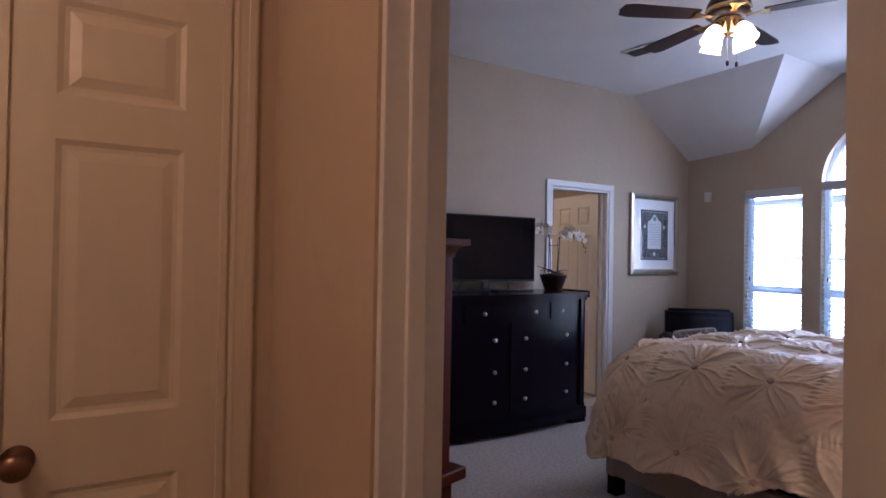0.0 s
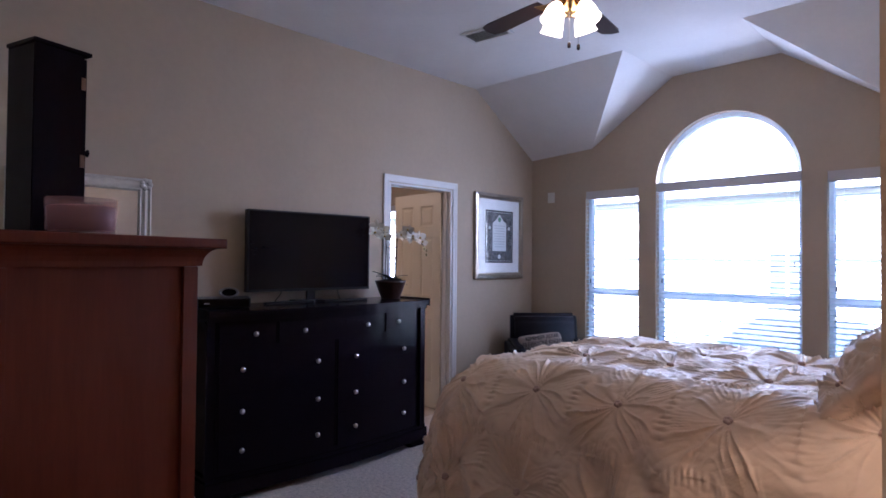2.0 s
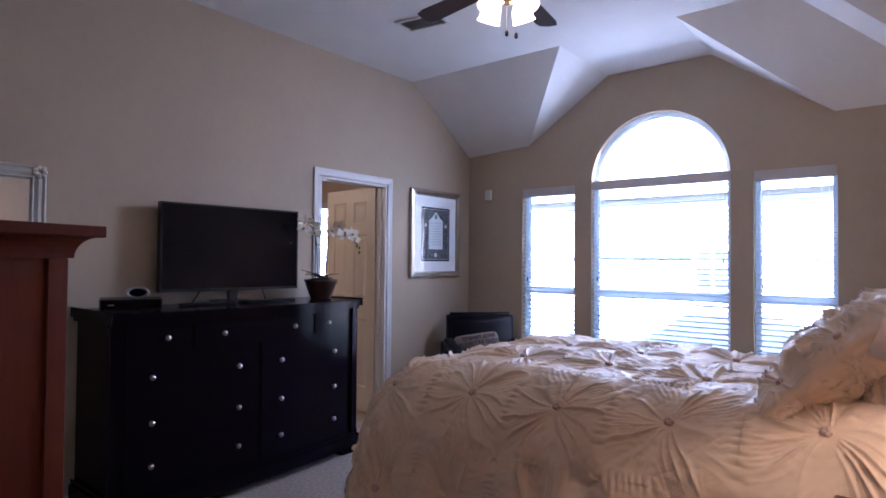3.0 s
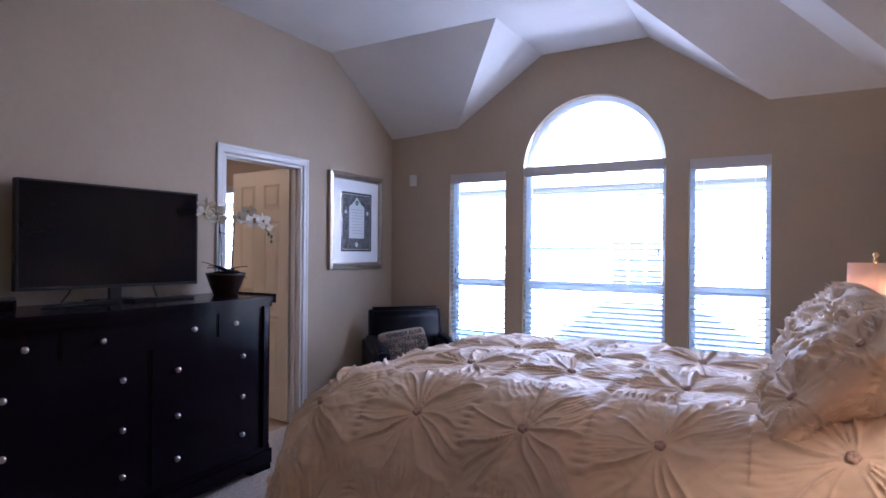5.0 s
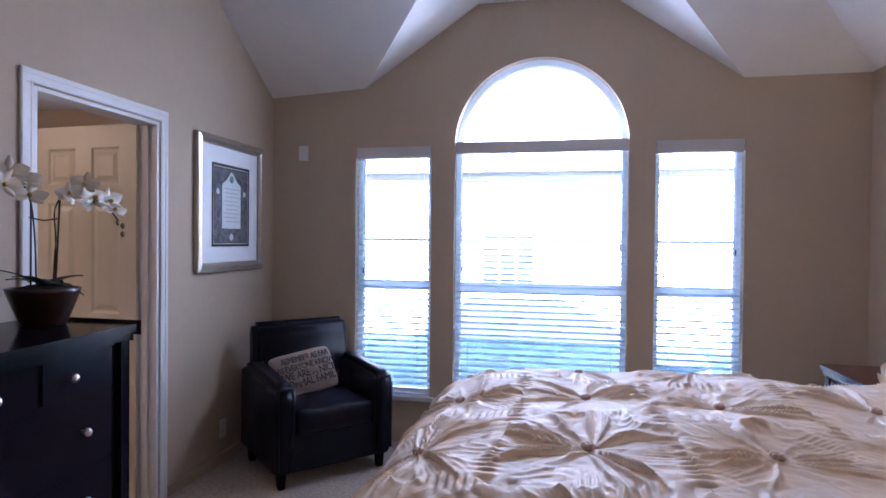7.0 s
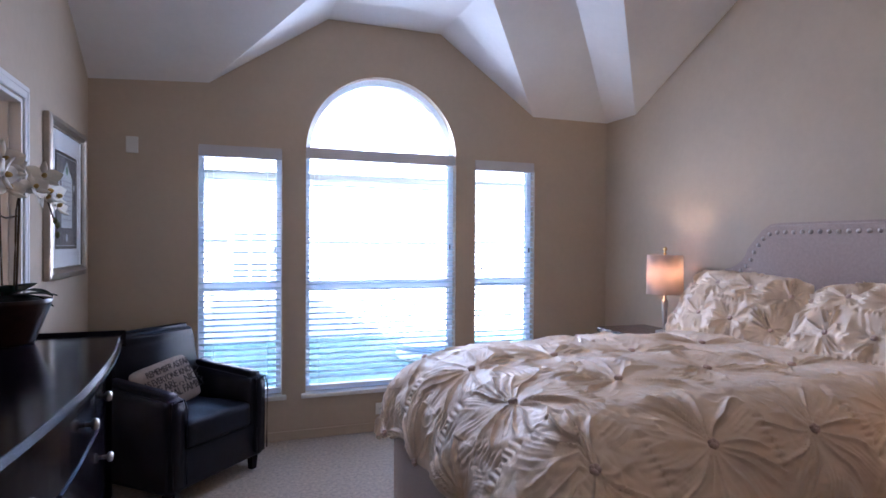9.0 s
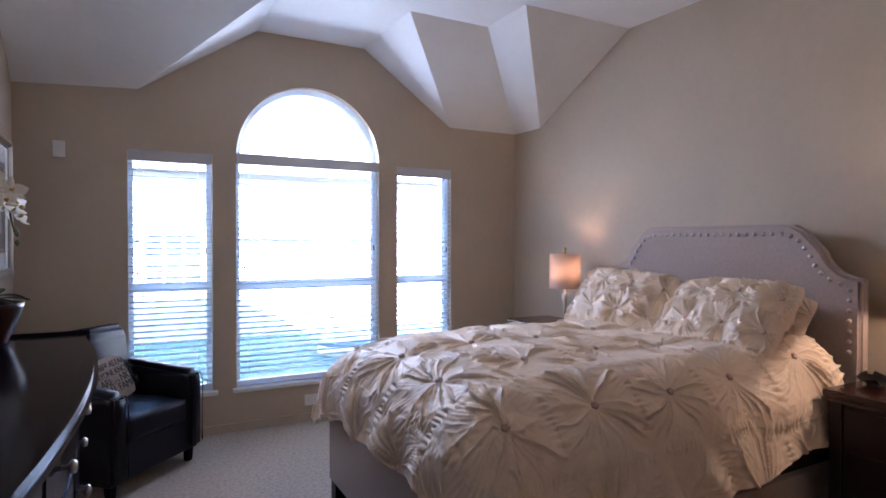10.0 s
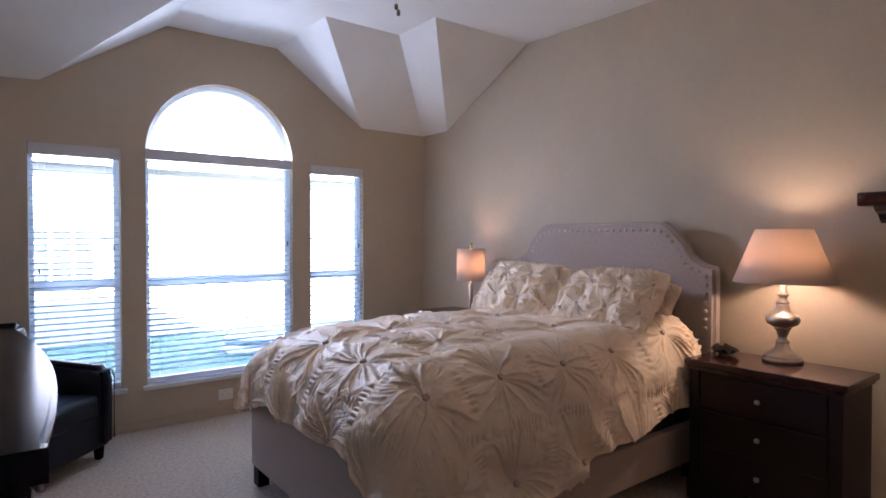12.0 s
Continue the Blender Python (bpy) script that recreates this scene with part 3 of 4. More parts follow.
# comforter: a sheet laid over the mattress, hanging at the foot and both sides
TX0, TX1, TY0, TY1, TZ = 1.57, 3.72, -3.07, -1.385, 0.915
FOOT, FAR, RAD = 0.21, 0.34, 0.30
NU, NV = 640, 640
a = np.linspace(TX0 - FOOT, TX1, NU)[:, None] * np.ones((1, NV))
near = 0.50 - 0.07 * np.clip((a - 1.9) / 0.9, 0, 1) - 0.16 * np.clip((a - 2.5) / 1.0, 0, 1)
b = TY0 - near + (TY1 + FAR - TY0 + near) * np.linspace(0, 1, NV)[None, :]
ix, iy0, iy1 = TX0 + RAD, TY0 + RAD, TY1 - RAD
ox = np.minimum(a - ix, 0)
oy = np.where(b < iy0, b - iy0, np.where(b > iy1, b - iy1, 0))
reach = np.where(b < iy0, near + RAD, FAR + RAD)
fx, fy = np.abs(ox) / (FOOT + RAD), np.abs(oy) / reach
share = (fy * fy / (fx * fx + fy * fy + 1e-9)) ** 0.45
ln = np.maximum(fx, fy) * ((FOOT + RAD) * (1 - share) + reach * share)
aim = np.hypot(ox, oy) + 1e-9
ang = np.clip(ln / RAD, 0, math.pi / 2)
hor = RAD * np.sin(ang) + np.clip(ln - RAD * math.pi / 2, 0, None) * 0.19
hor = hor * (1 + 0.22 * np.clip(2 * np.minimum(fx, fy) / (np.maximum(fx, fy) + 1e-9), 0, 1))
drop = RAD * (1 - np.cos(ang)) + np.clip(ln - RAD * math.pi / 2, 0, None) * 0.985
hem = np.clip((ln - 0.25) / 0.4, 0, 1)
hor = hor + hem * 0.022 * np.sin((a * 1.0 + b * 1.0) * 17 + 2 * np.sin(a * 7))
drop = drop + hem * 0.02 * np.sin((a - b) * 15.0)
flat = aim < 1e-6
X = np.where(flat, a, np.clip(a, ix, None) + hor * ox / aim)
Y = np.where(flat, b, np.clip(b, iy0, iy1) + hor * oy / aim)
crown = 0.03 * (1 - ((np.clip(b, TY0, TY1) - (TY0 + TY1) / 2) / ((TY1 - TY0) / 2)) ** 2)
Z = TZ + crown - drop - 0.055 * np.clip((TX0 + 0.85 - a) / 0.85, 0, 1) ** 2 + 0.010 * soft_noise(a, b, 7, 2.0)
Z = Z + 0.10 * np.exp(-((a - 3.55) / 0.24) ** 2 - ((b + 2.96) / 0.17) ** 2)
P = np.stack([X, Y, Z], -1)
PH, SP, SQ = (2.19, -2.53), 0.41, 0.455
wrinkle = np.abs(soft_noise(a + 0.3 * soft_noise(b, a, 5, 1), b, 38, 5)) + 0.5 * np.abs(soft_noise(a, b * 1.3, 71, 3))
hh = rosette_height(a + 0.018 * soft_noise(a, b, 6, 4), (b + 0.018 * soft_noise(b, a, 6, 8)) * SP / SQ, SP, (PH[0], PH[1] * SP / SQ), 0.019, 1.3) + 0.0030 * wrinkle
P = along_normals(P, hh)
base = np.array((2.6, (TY0 + TY1) / 2, 0.93))
me = grid_mesh(P - base, "comforter")
me.materials.append(SATIN)
comforter = new("comforter", me)
comforter.location = base
tagged(comforter, "ivory satin comforter gathered into pleated rosettes", "comforter")
mod = comforter.modifiers.new("thickness", "SOLIDIFY")
mod.thickness, mod.offset = 0.012, -1


def knot_bm(size):
    """A small twisted bunch of cloth."""
    bm = bmesh.new()
    for k in range(5):
        ang = k * 1.2566
        lathe([(0, -0.5 * size), (0.62 * size, -0.1 * size), (0.55 * size, 0.45 * size), (0, 0.75 * size)], 7, bm, pose(0.45 * size * math.cos(ang), 0.45 * size * math.sin(ang), 0, 18 * math.sin(ang), 18 * math.cos(ang), k * 40))
    return bm


kn = None
for i in range(-2, 5):
    for j in range(-3, 4):
        u, v = PH[0] + i * SP, PH[1] + j * SQ
        d = (a + 0.018 * soft_noise(a, b, 6, 4) - u) ** 2 + (b + 0.018 * soft_noise(b, a, 6, 8) - v) ** 2
        at = np.unravel_index(np.argmin(d), d.shape)
        if d[at] > 0.0004:
            continue
        e1, e2 = min(at[0] + 4, NU - 1), min(at[1] + 4, NV - 1)
        nrm = Vector(np.cross(P[e1, at[1]] - P[max(at[0] - 4, 0), at[1]], P[at[0], e2] - P[at[0], max(at[1] - 4, 0)])).normalized()
        if kn is None:
            kn = ob = part("gathered_knot", knot_bm(0.016), KNOT, comforter, "small twisted knot of cloth", smooth=True)
        else:
            ob = new("gathered_knot", kn.data)
            ob.parent = comforter
        ob.matrix_basis = Matrix.Translation(Vector(P[at] - base) + nrm * 0.006) @ nrm.to_track_quat("Z", "Y").to_matrix().to_4x4()


PILLOW_PHASE = (0.105, 0.105)


def pillow(name, place, m, w, h, t, label, seed, rosettes=True, group="pillows"):
    """A plump ruched pillow; w by h by t."""
    n1, n2 = 170, 120
    sides = []
    for s in (1, -1):
        u = np.linspace(-1, 1, n1)[:, None] * np.ones((1, n2))
        v = np.linspace(-1, 1, n2)[None, :] * np.ones((n1, 1))
        puff = np.clip((1 - np.abs(u) ** 2.4), 0, 1) ** 0.6 * np.clip((1 - np.abs(v) ** 2.4), 0, 1) ** 0.6
        pinch = 1 - 0.07 * (u * v) ** 2 * 0 - 0.11 * (u * v) ** 4 - 0.05 * (1 - v ** 2) * np.abs(u) ** 6 - 0.04 * (1 - u ** 2) * np.abs(v) ** 6
        x, y = u * w / 2 * pinch, v * h / 2 * pinch
        z = s * t / 2 * puff
        if rosettes:
            z = z + s * np.clip(puff * 3, 0, 1) * rosette_height(u * w / 2, v * h / 2, 0.21, PILLOW_PHASE, 0.030, seed)
        z = z + s * 0.006 * puff * soft_noise(u, v, 9, seed)
        Q = np.stack([x, y, z], -1)
        sides.append(Q if s > 0 else Q[:, ::-1])
    bm = bmesh.new()
    for Q in sides:
        nu, nv = Q.shape[:2]
        vs = [bm.verts.new(p) for p in Q.reshape(-1, 3).tolist()]
        for i in range(nu - 1):
            for j in range(nv - 1):
                bm.faces.new((vs[i * nv + j], vs[(i + 1) * nv + j], vs[(i + 1) * nv + j + 1], vs[i * nv + j + 1]))
    bmesh.ops.remove_doubles(bm, verts=[v for v in bm.verts if v.is_boundary], dist=0.004)
    ob = new(name, mesh_of(name, bm, SATIN, True))
    ob.matrix_world = Matrix.Translation(place) @ m
    tagged(ob, label, "pillow", group)
    for i in range(-2, 2):
        for j in (-1, 0):
            u, v = (PILLOW_PHASE[0] + 0.21 * i) * 2 / w, (PILLOW_PHASE[1] + 0.21 * j) * 2 / h
            lift = (max(0, 1 - abs(u) ** 2.4) * max(0, 1 - abs(v) ** 2.4)) ** 0.6
            if rosettes and lift > 0.3:
                k = new("gathered_knot", kn.data)
                k.parent = ob
                k.matrix_basis = pose(u * w / 2, v * h / 2, t / 2 * lift - 0.024, 0, 0, 90 * i + 40 * j) @ Matrix.Scale(0.8, 4)
    return ob


def lean(tilt, turn=0.0, spin=0.0):
    """Pillow plane facing the foot of the bed, leaning back by tilt degrees."""
    return pose(0, 0, 0, 0, 0, turn) @ pose(0, 0, 0, 0, -90 + tilt, 0) @ pose(0, 0, 0, 0, 0, 90 + spin)


pillow("pillow", (3.45, -1.83, 1.055), lean(40, 4, -3), 0.78, 0.50, 0.26, "ivory ruched pillow leaning by the headboard", 1.0)
pillow("pillow", (3.43, -2.585, 1.045), lean(44, -4, 3), 0.78, 0.50, 0.27, "ivory ruched pillow leaning by the headboard", 2.0)
pillow("pillow", (3.63, -2.60, 1.0), lean(44, -3, 0), 0.66, 0.42, 0.20, "ivory pillow tucked behind the ruched pillows", 3.0)
pillow("pillow", (3.62, -1.84, 1.00), lean(44, 3, 0), 0.66, 0.42, 0.20, "ivory pillow tucked behind the ruched pillows", 4.0)

# ---- television and things on the dresser ----
tv = thing("television", (0.145, -2.80, TOPZ), "flat black television on a low two-legged stand", "television", -4)
part("case", B(-0.045, -0.447, 0.078, 0.0, 0.447, 0.63, bevel=0.006), BLACKPL, tv)
part("bezel", B(0.0005, -0.447, 0.078, 0.006, 0.447, 0.63, bevel=0.002), BLACKPL, tv)
part("screen", B(0.0063, -0.436, 0.096, 0.0075, 0.436, 0.619), SCREEN, tv, "dark glossy switched-off screen")
part("neck", B(-0.035, -0.03, 0.012, -0.012, 0.03, 0.14, bevel=0.004), BLACKPL, tv)
for s in (-1, 1):
    bm = prism([(0.02, 0), (0.075, s * 0.37), (0.11, s * 0.37), (0.11, s * 0.04), (0.05, 0)], "z", 0.0, 0.016)
    bmesh.ops.bevel(bm, geom=bm.edges[:], offset=0.003, segments=1, affect="EDGES")
    part("stand_leg", bm, BLACKPL, tv, "glossy stand foot")
    part("cable", tube([(-0.02, s * 0.2, 0.11), (-0.03, s * 0.21, 0.06), (-0.05, s * 0.24, 0.005)], 0.004, 6), BLACKPL, tv)
tv.scale = (1, 1.07, 1)
part("stand_base", prism([(-0.09, -0.12), (-0.09, 0.12), (0.06, 0.06), (0.06, -0.06)], "z", 0.0, 0.014), BLACKPL, tv)

bxo = thing("cable_box", (0.26, -3.50, TOPZ), "flat black cable box on the dresser", "set-top box", -22)
part("body", B(-0.11, -0.15, 0.006, 0.11, 0.15, 0.062, bevel=0.004), BLACKPL, bxo)
part("front", B(0.1105, -0.14, 0.014, 0.113, 0.14, 0.055), SCREEN, bxo)
part("port", B(0.1135, -0.11, 0.03, 0.1145, -0.08, 0.036), SILVERPL, bxo)
for x in (-0.09, 0.09):
    for y in (-0.13, 0.13):
        part("foot", B(x - 0.012, y - 0.012, 0, x + 0.012, y + 0.012, 0.006), BLACKPL, bxo)
cl = thing("table_clock", (0.27, -3.47, TOPZ + 0.062), "small oval silver clock on the cable box", "clock", -20)
bm = lathe([(0, -0.02), (0.5, -0.02), (0.56, -0.012), (0.56, 0.012), (0.5, 0.02), (0.42, 0.014), (0, 0.014)], 32)
part("case", moved(bm, pose(0, 0, 0.031, 0, 90) @ Matrix.Diagonal((0.055, 0.105, 1, 1))), SILVERPL, cl, smooth=False)
bm = lathe([(0, 0.0), (0.40, 0.0), (0.40, 0.003), (0, 0.003)], 32)
part("dial", moved(bm, pose(0.0145, 0, 0.031, 0, 90) @ Matrix.Diagonal((0.055, 0.105, 1, 1))), SCREEN, cl, "dark oval dial")

# ---- orchid ----
TERRA = mat("brown_glazed_pot", (0.05, 0.022, 0.015), 0.3, vary=0.4, scale=18, bump=0.15, bump_scale=60)
LEAF = mat("dark_leaf", (0.03, 0.06, 0.035), 0.4, vary=0.3, scale=20)
STEM = mat("dark_stem", (0.045, 0.03, 0.02), 0.6, vary=0.3, scale=40)
PETAL = mat("white_petal", (0.80, 0.76, 0.66), 0.6, vary=0.06, scale=30, sheen=0.2)
YELL = mat("yellow_lip", (0.62, 0.42, 0.12), 0.6, vary=0.2, scale=60)
BUD = mat("green_bud", (0.16, 0.17, 0.07), 0.5, vary=0.2, scale=60)
SOIL = mat("moss", (0.02, 0.02, 0.014), 0.95, vary=0.5, scale=40, bump=0.8, bump_scale=90)
orc = thing("potted_orchid", (0.225, -2.145, TOPZ), "white orchid in a brown glazed bowl on the dresser", "plant")
part("pot", lathe([(0, 0), (0.07, 0), (0.074, 0.008), (0.095, 0.06), (0.118, 0.125), (0.122, 0.14), (0.114, 0.14), (0.106, 0.125), (0, 0.12)], 36), TERRA, orc, smooth=True)
part("moss", lathe([(0.105, 0.122), (0.09, 0.138), (0.05, 0.15), (0, 0.152)], 24), SOIL, orc, smooth=True)


def blade_leaf(length, width, droop, m):
    bm = bmesh.new()
    rows = []
    for k in range(9):
        t = k / 8
        w = width * math.sin(math.pi * min(1, t * 0.93 + 0.07)) ** 0.7
        z = length * (0.35 * t - droop * t * t)
        rows.append([bm.verts.new(m @ Vector((t * length, y * w, z + 0.15 * width * abs(y)))) for y in (-1, -0.5, 0, 0.5, 1)])
    for p, q in zip(rows, rows[1:]):
        for i in range(4):
            bm.faces.new((p[i], p[i + 1], q[i + 1], q[i]))
    bmesh.ops.solidify(bm, geom=bm.faces[:], thickness=0.002)
    return bm


for k in range(9):
    ang = k * 41 + random.uniform(-10, 10)
    part("leaf", blade_leaf(random.uniform(0.11, 0.17), random.uniform(0.024, 0.034), random.uniform(0.2, 0.7), pose(0, 0, 0.145, 0, random.uniform(-25, 5), ang)), LEAF, orc, smooth=True)


def flower(parent, place, m, size):
    bm = bmesh.new()
    for k, (ang, w, l) in enumerate(((90, 0.5, 1.0), (210, 0.46, 0.95), (330, 0.46, 0.95), (18, 0.95, 1.05), (162, 0.95, 1.05))):
        q = m @ pose(0, 0, 0.002 * (k > 2), 0, 0, ang)
        rows = []
        for i in range(6):
            t = i / 5
            hw = size * w * 0.5 * math.sin(math.pi * (0.12 + 0.84 * t)) ** 0.8
            rows.append([bm.verts.new(q @ Vector((0.08 * size + t * size * l * 0.92, y * hw, size * (0.22 * t * t - 0.10 * y * y)))) for y in (-1, -0.4, 0.4, 1)])
        for p, r in zip(rows, rows[1:]):
            for i in range(3):
                bm.faces.new((p[i], p[i + 1], r[i + 1], r[i]))
    moved(bm, Matrix.Translation(place))
    fl = part("flower", bm, PETAL, parent, "white orchid bloom", smooth=True)
    part("lip", lathe([(0, 0), (size * 0.16, 0.006), (size * 0.12, 0.016), (0, 0.022)], 8, m=Matrix.Translation(place) @ m), YELL, fl, "yellow lip", smooth=True)


def curve_pts(pts, n=24):
    """Smooth points through a few control points."""
    out = []
    P = [Vector(p) for p in pts]
    P = [2 * P[0] - P[1], *P, 2 * P[-1] - P[-2]]
    for a0, b0, c0, d0 in zip(P, P[1:], P[2:], P[3:]):
        for k in range(n // (len(P) - 3)):
            t = k / (n // (len(P) - 3))
            out.append(0.5 * ((2 * b0) + (c0 - a0) * t + (2 * a0 - 5 * b0 + 4 * c0 - d0) * t * t + (3 * b0 - a0 - 3 * c0 + d0) * t ** 3))
    return out + [P[-2]]


part("stake", tube([(-0.01, -0.045, 0.13), (-0.012, -0.042, 0.53)], 0.0035, 6), STEM, orc)
part("stake", tube([(0.015, 0.035, 0.13), (0.02, 0.05, 0.47)], 0.0035, 6), STEM, orc)
s1 = curve_pts([(0, -0.03, 0.13), (-0.005, -0.035, 0.35), (0.0, -0.06, 0.47), (0.02, -0.13, 0.535), (0.03, -0.22, 0.53)])
s2 = curve_pts([(0.01, 0.03, 0.13), (0.012, 0.04, 0.32), (0.02, 0.03, 0.44), (0.03, 0.10, 0.52), (0.04, 0.22, 0.49), (0.045, 0.32, 0.40)])
part("flower_stem", tube(s1, 0.003, 6), STEM, orc)
part("flower_stem", tube(s2, 0.003, 6), STEM, orc)
part("tie", tube([(-0.012, -0.05, 0.40), (0.0, 0.0, 0.39), (0.02, 0.05, 0.40)], 0.003, 5), STEM, orc)
for k, (base_pts, fr) in enumerate(((s1, 0.60), (s1, 0.70), (s1, 0.80), (s1, 0.9), (s1, 0.99), (s2, 0.48), (s2, 0.55), (s2, 0.62), (s2, 0.69), (s2, 0.76), (s2, 0.83), (s2, 0.9))):
    p = base_pts[min(len(base_pts) - 1, int(fr * len(base_pts)))]
    off = Vector((random.uniform(0.01, 0.035), random.uniform(-0.012, 0.012), random.uniform(-0.035, 0.02)))
    flower(orc, p + off, pose(0, 0, 0, 0, 75 + random.uniform(-25, 25), random.uniform(-65, 25)) @ pose(0, 0, 0, 0, 0, 90 + random.uniform(-20, 20)), random.uniform(0.046, 0.060))
for k, dz in ((0.94, -0.03), (1.0, -0.02), (1.0, -0.055)):
    p = s2[min(len(s2) - 1, int(k * len(s2)))]
    part("bud", lathe([(0, -0.016), (0.008, -0.006), (0.009, 0.004), (0, 0.014)], 10, m=Matrix.Translation(p + Vector((0.01, 0.01, dz)))), BUD, orc, smooth=True)

# ---- picture on the wall ----
CHAMP = mat("champagne_frame", (0.46, 0.41, 0.34), 0.32, metal=0.75, vary=0.15, scale=8)
MATB = mat("white_mat_board", (0.80, 0.80, 0.80), 0.8, vary=0.02, scale=20)
NAVY = mat("patterned_print", (0.13, 0.13, 0.14), 0.6, vary=0.95, scale=45, detail=8)
PAPER = mat("pale_paper", (0.66, 0.68, 0.68), 0.8, vary=0.05, scale=30)
GREY = mat("grey_ink", (0.42, 0.43, 0.45), 0.8)
GREEN = mat("green_ornament", (0.10, 0.26, 0.15), 0.6, vary=0.3, scale=80)
pic = thing("framed_picture", (0.0, -0.562, 1.215), "framed certificate with wide white mat on the wall", "picture")
W2, HT = 0.373, 0.838


def frame_ring(w, z0, z1, steps):
    """A mitred frame: rings of (inset, depth) from the outside in."""
    bm = bmesh.new()
    rings = [[bm.verts.new((d, y, z)) for y, z in ((-w + i, z0 + i), (w - i, z0 + i), (w - i, z1 - i), (-w + i, z1 - i))] for i, d in steps]
    for p, q in zip(rings, rings[1:]):
        for i in range(4):
            bm.faces.new((p[i], p[(i + 1) % 4], q[(i + 1) % 4], q[i]))
    return bm


part("frame", frame_ring(W2, 0, HT, ((0.0, 0.002), (0.0, 0.026), (0.006, 0.032), (0.03, 0.037), (0.042, 0.03), (0.05, 0.022), (0.056, 0.022), (0.058, 0.012))), CHAMP, pic)
part("mat_board", B(0.004, -W2 + 0.05, 0.05, 0.011, W2 - 0.05, HT - 0.05), MATB, pic)
DZ0, DZ1, DW = 0.155, 0.675, 0.212
part("print_border", frame_ring(DW, DZ0, DZ1, ((0, 0.0115), (0, 0.0135), (0.006, 0.0135), (0.006, 0.0125), (0.016, 0.0125))), BLACKPL, pic)
part("print", B(0.0112, -DW + 0.02, DZ0 + 0.02, 0.0128, DW - 0.02, DZ1 - 0.02), NAVY, pic, "dark blue patterned print")
pts = [(-0.105, 0.27), (0.105, 0.27), (0.105, 0.55), (0.06, 0.575), (0, 0.635), (-0.06, 0.575), (-0.105, 0.55)]
part("text_panel", prism(pts, "x", 0.0132, 0.0142), PAPER, pic, "pale text panel with pointed top")
for k in range(9):
    part("text_line", B(0.0144, -0.085 + 0.008 * (k % 3), 0.52 - 0.026 * k, 0.0148, 0.085 - 0.012 * (k % 2), 0.526 - 0.026 * k), GREY, pic)
part("ornament", lathe([(0, 0), (0.024, 0), (0.018, 0.002), (0, 0.002)], 16, m=pose(0.0144, 0, 0.585, 0, 90)), GREEN, pic, "green medallion")
for y in (-0.15, 0.15):
    part("emblem", lathe([(0, 0), (0.018, 0), (0.014, 0.001), (0, 0.001)], 12, m=pose(0.0135, y, 0.5, 0, 90)), PAPER, pic)
part("emblem", lathe([(0, 0), (0.022, 0), (0.017, 0.001), (0, 0.001)], 12, m=pose(0.0135, 0, 0.215, 0, 90)), PAPER, pic)
thin = glass_mat("thin_glazing")
thin.node_tree.nodes["Principled BSDF"].inputs["IOR"].default_value = 1.22
g = part("glazing", B(0.0165, -W2 + 0.054, 0.054, 0.0185, W2 - 0.054, HT - 0.054), thin, pic, "clear glazing")
g.visible_shadow = False

# ---- wall plates ----
sn = thing("alarm_sensor", (0.255, 0, 1.995), "small white alarm sensor high on the wall", "sensor")
part("case", B(-0.035, -0.028, 0, 0.035, -0.001, 0.105, bevel=0.006), PLASTIC, sn)
part("lens", B(-0.022, -0.0305, 0.02, 0.022, -0.0285, 0.06, bevel=0.001), PLASTIC, sn)


def outlet(place, turn, w, h, label):
    o = thing("wall_outlet", place, label, "outlet", turn, group="wall outlets")
    part("plate", B(-w / 2, -0.007, 0, w / 2, -0.001, h, bevel=0.002), PLASTIC, o)
    for s in (-1, 1):
        c = (s * w * 0.22, h / 2) if w > h else (0, h / 2 + s * h * 0.2)
        part("socket", B(c[0] - 0.016, -0.009, c[1] - 0.014, c[0] + 0.016, -0.0072, c[1] + 0.014, bevel=0.001), PLASTIC, o)
        for q in (-0.006, 0.006):
            part("slot", B(c[0] + q - 0.001, -0.0095, c[1] - 0.004, c[0] + q + 0.001, -0.0091, c[1] + 0.005), BLACKPL, o)


outlet((1.945, 0, 0.125), 0, 0.115, 0.085, "wide white outlet plate low on the window wall")
outlet((0, -0.633, 0.157), 90, 0.07, 0.115, "white outlet plate low beside the doorway")

# ---- armchair ----
ch = thing("armchair", (0.825, -0.745, 0), "black leather club armchair in the corner", "chair", 47)


def cushion_box(x0, y0, z0, x1, y1, z1, r, puff=0.0):
    bm = B(x0, y0, z0, x1, y1, z1, bevel=r, seg=5)
    if puff:
        bmesh.ops.subdivide_edges(bm, edges=[e for e in bm.edges if e.calc_length() > 0.15], cuts=6, use_grid_fill=True)
        cx, cy, cz = (x0 + x1) / 2, (y0 + y1) / 2, (z0 + z1) / 2
        for v in bm.verts:
            u, w_, t = (v.co.x - cx) / (x1 - x0) * 2, (v.co.y - cy) / (y1 - y0) * 2, (v.co.z - cz) / (z1 - z0) * 2
            k = max(0, (1 - u * u)) * max(0, (1 - w_ * w_))
            if abs(t) > 0.7:
                v.co.z += puff * k * (1 if t > 0 else 0)
            v.co.z += 0.004 * math.sin(v.co.x * 31 + v.co.y * 17)
    return bm


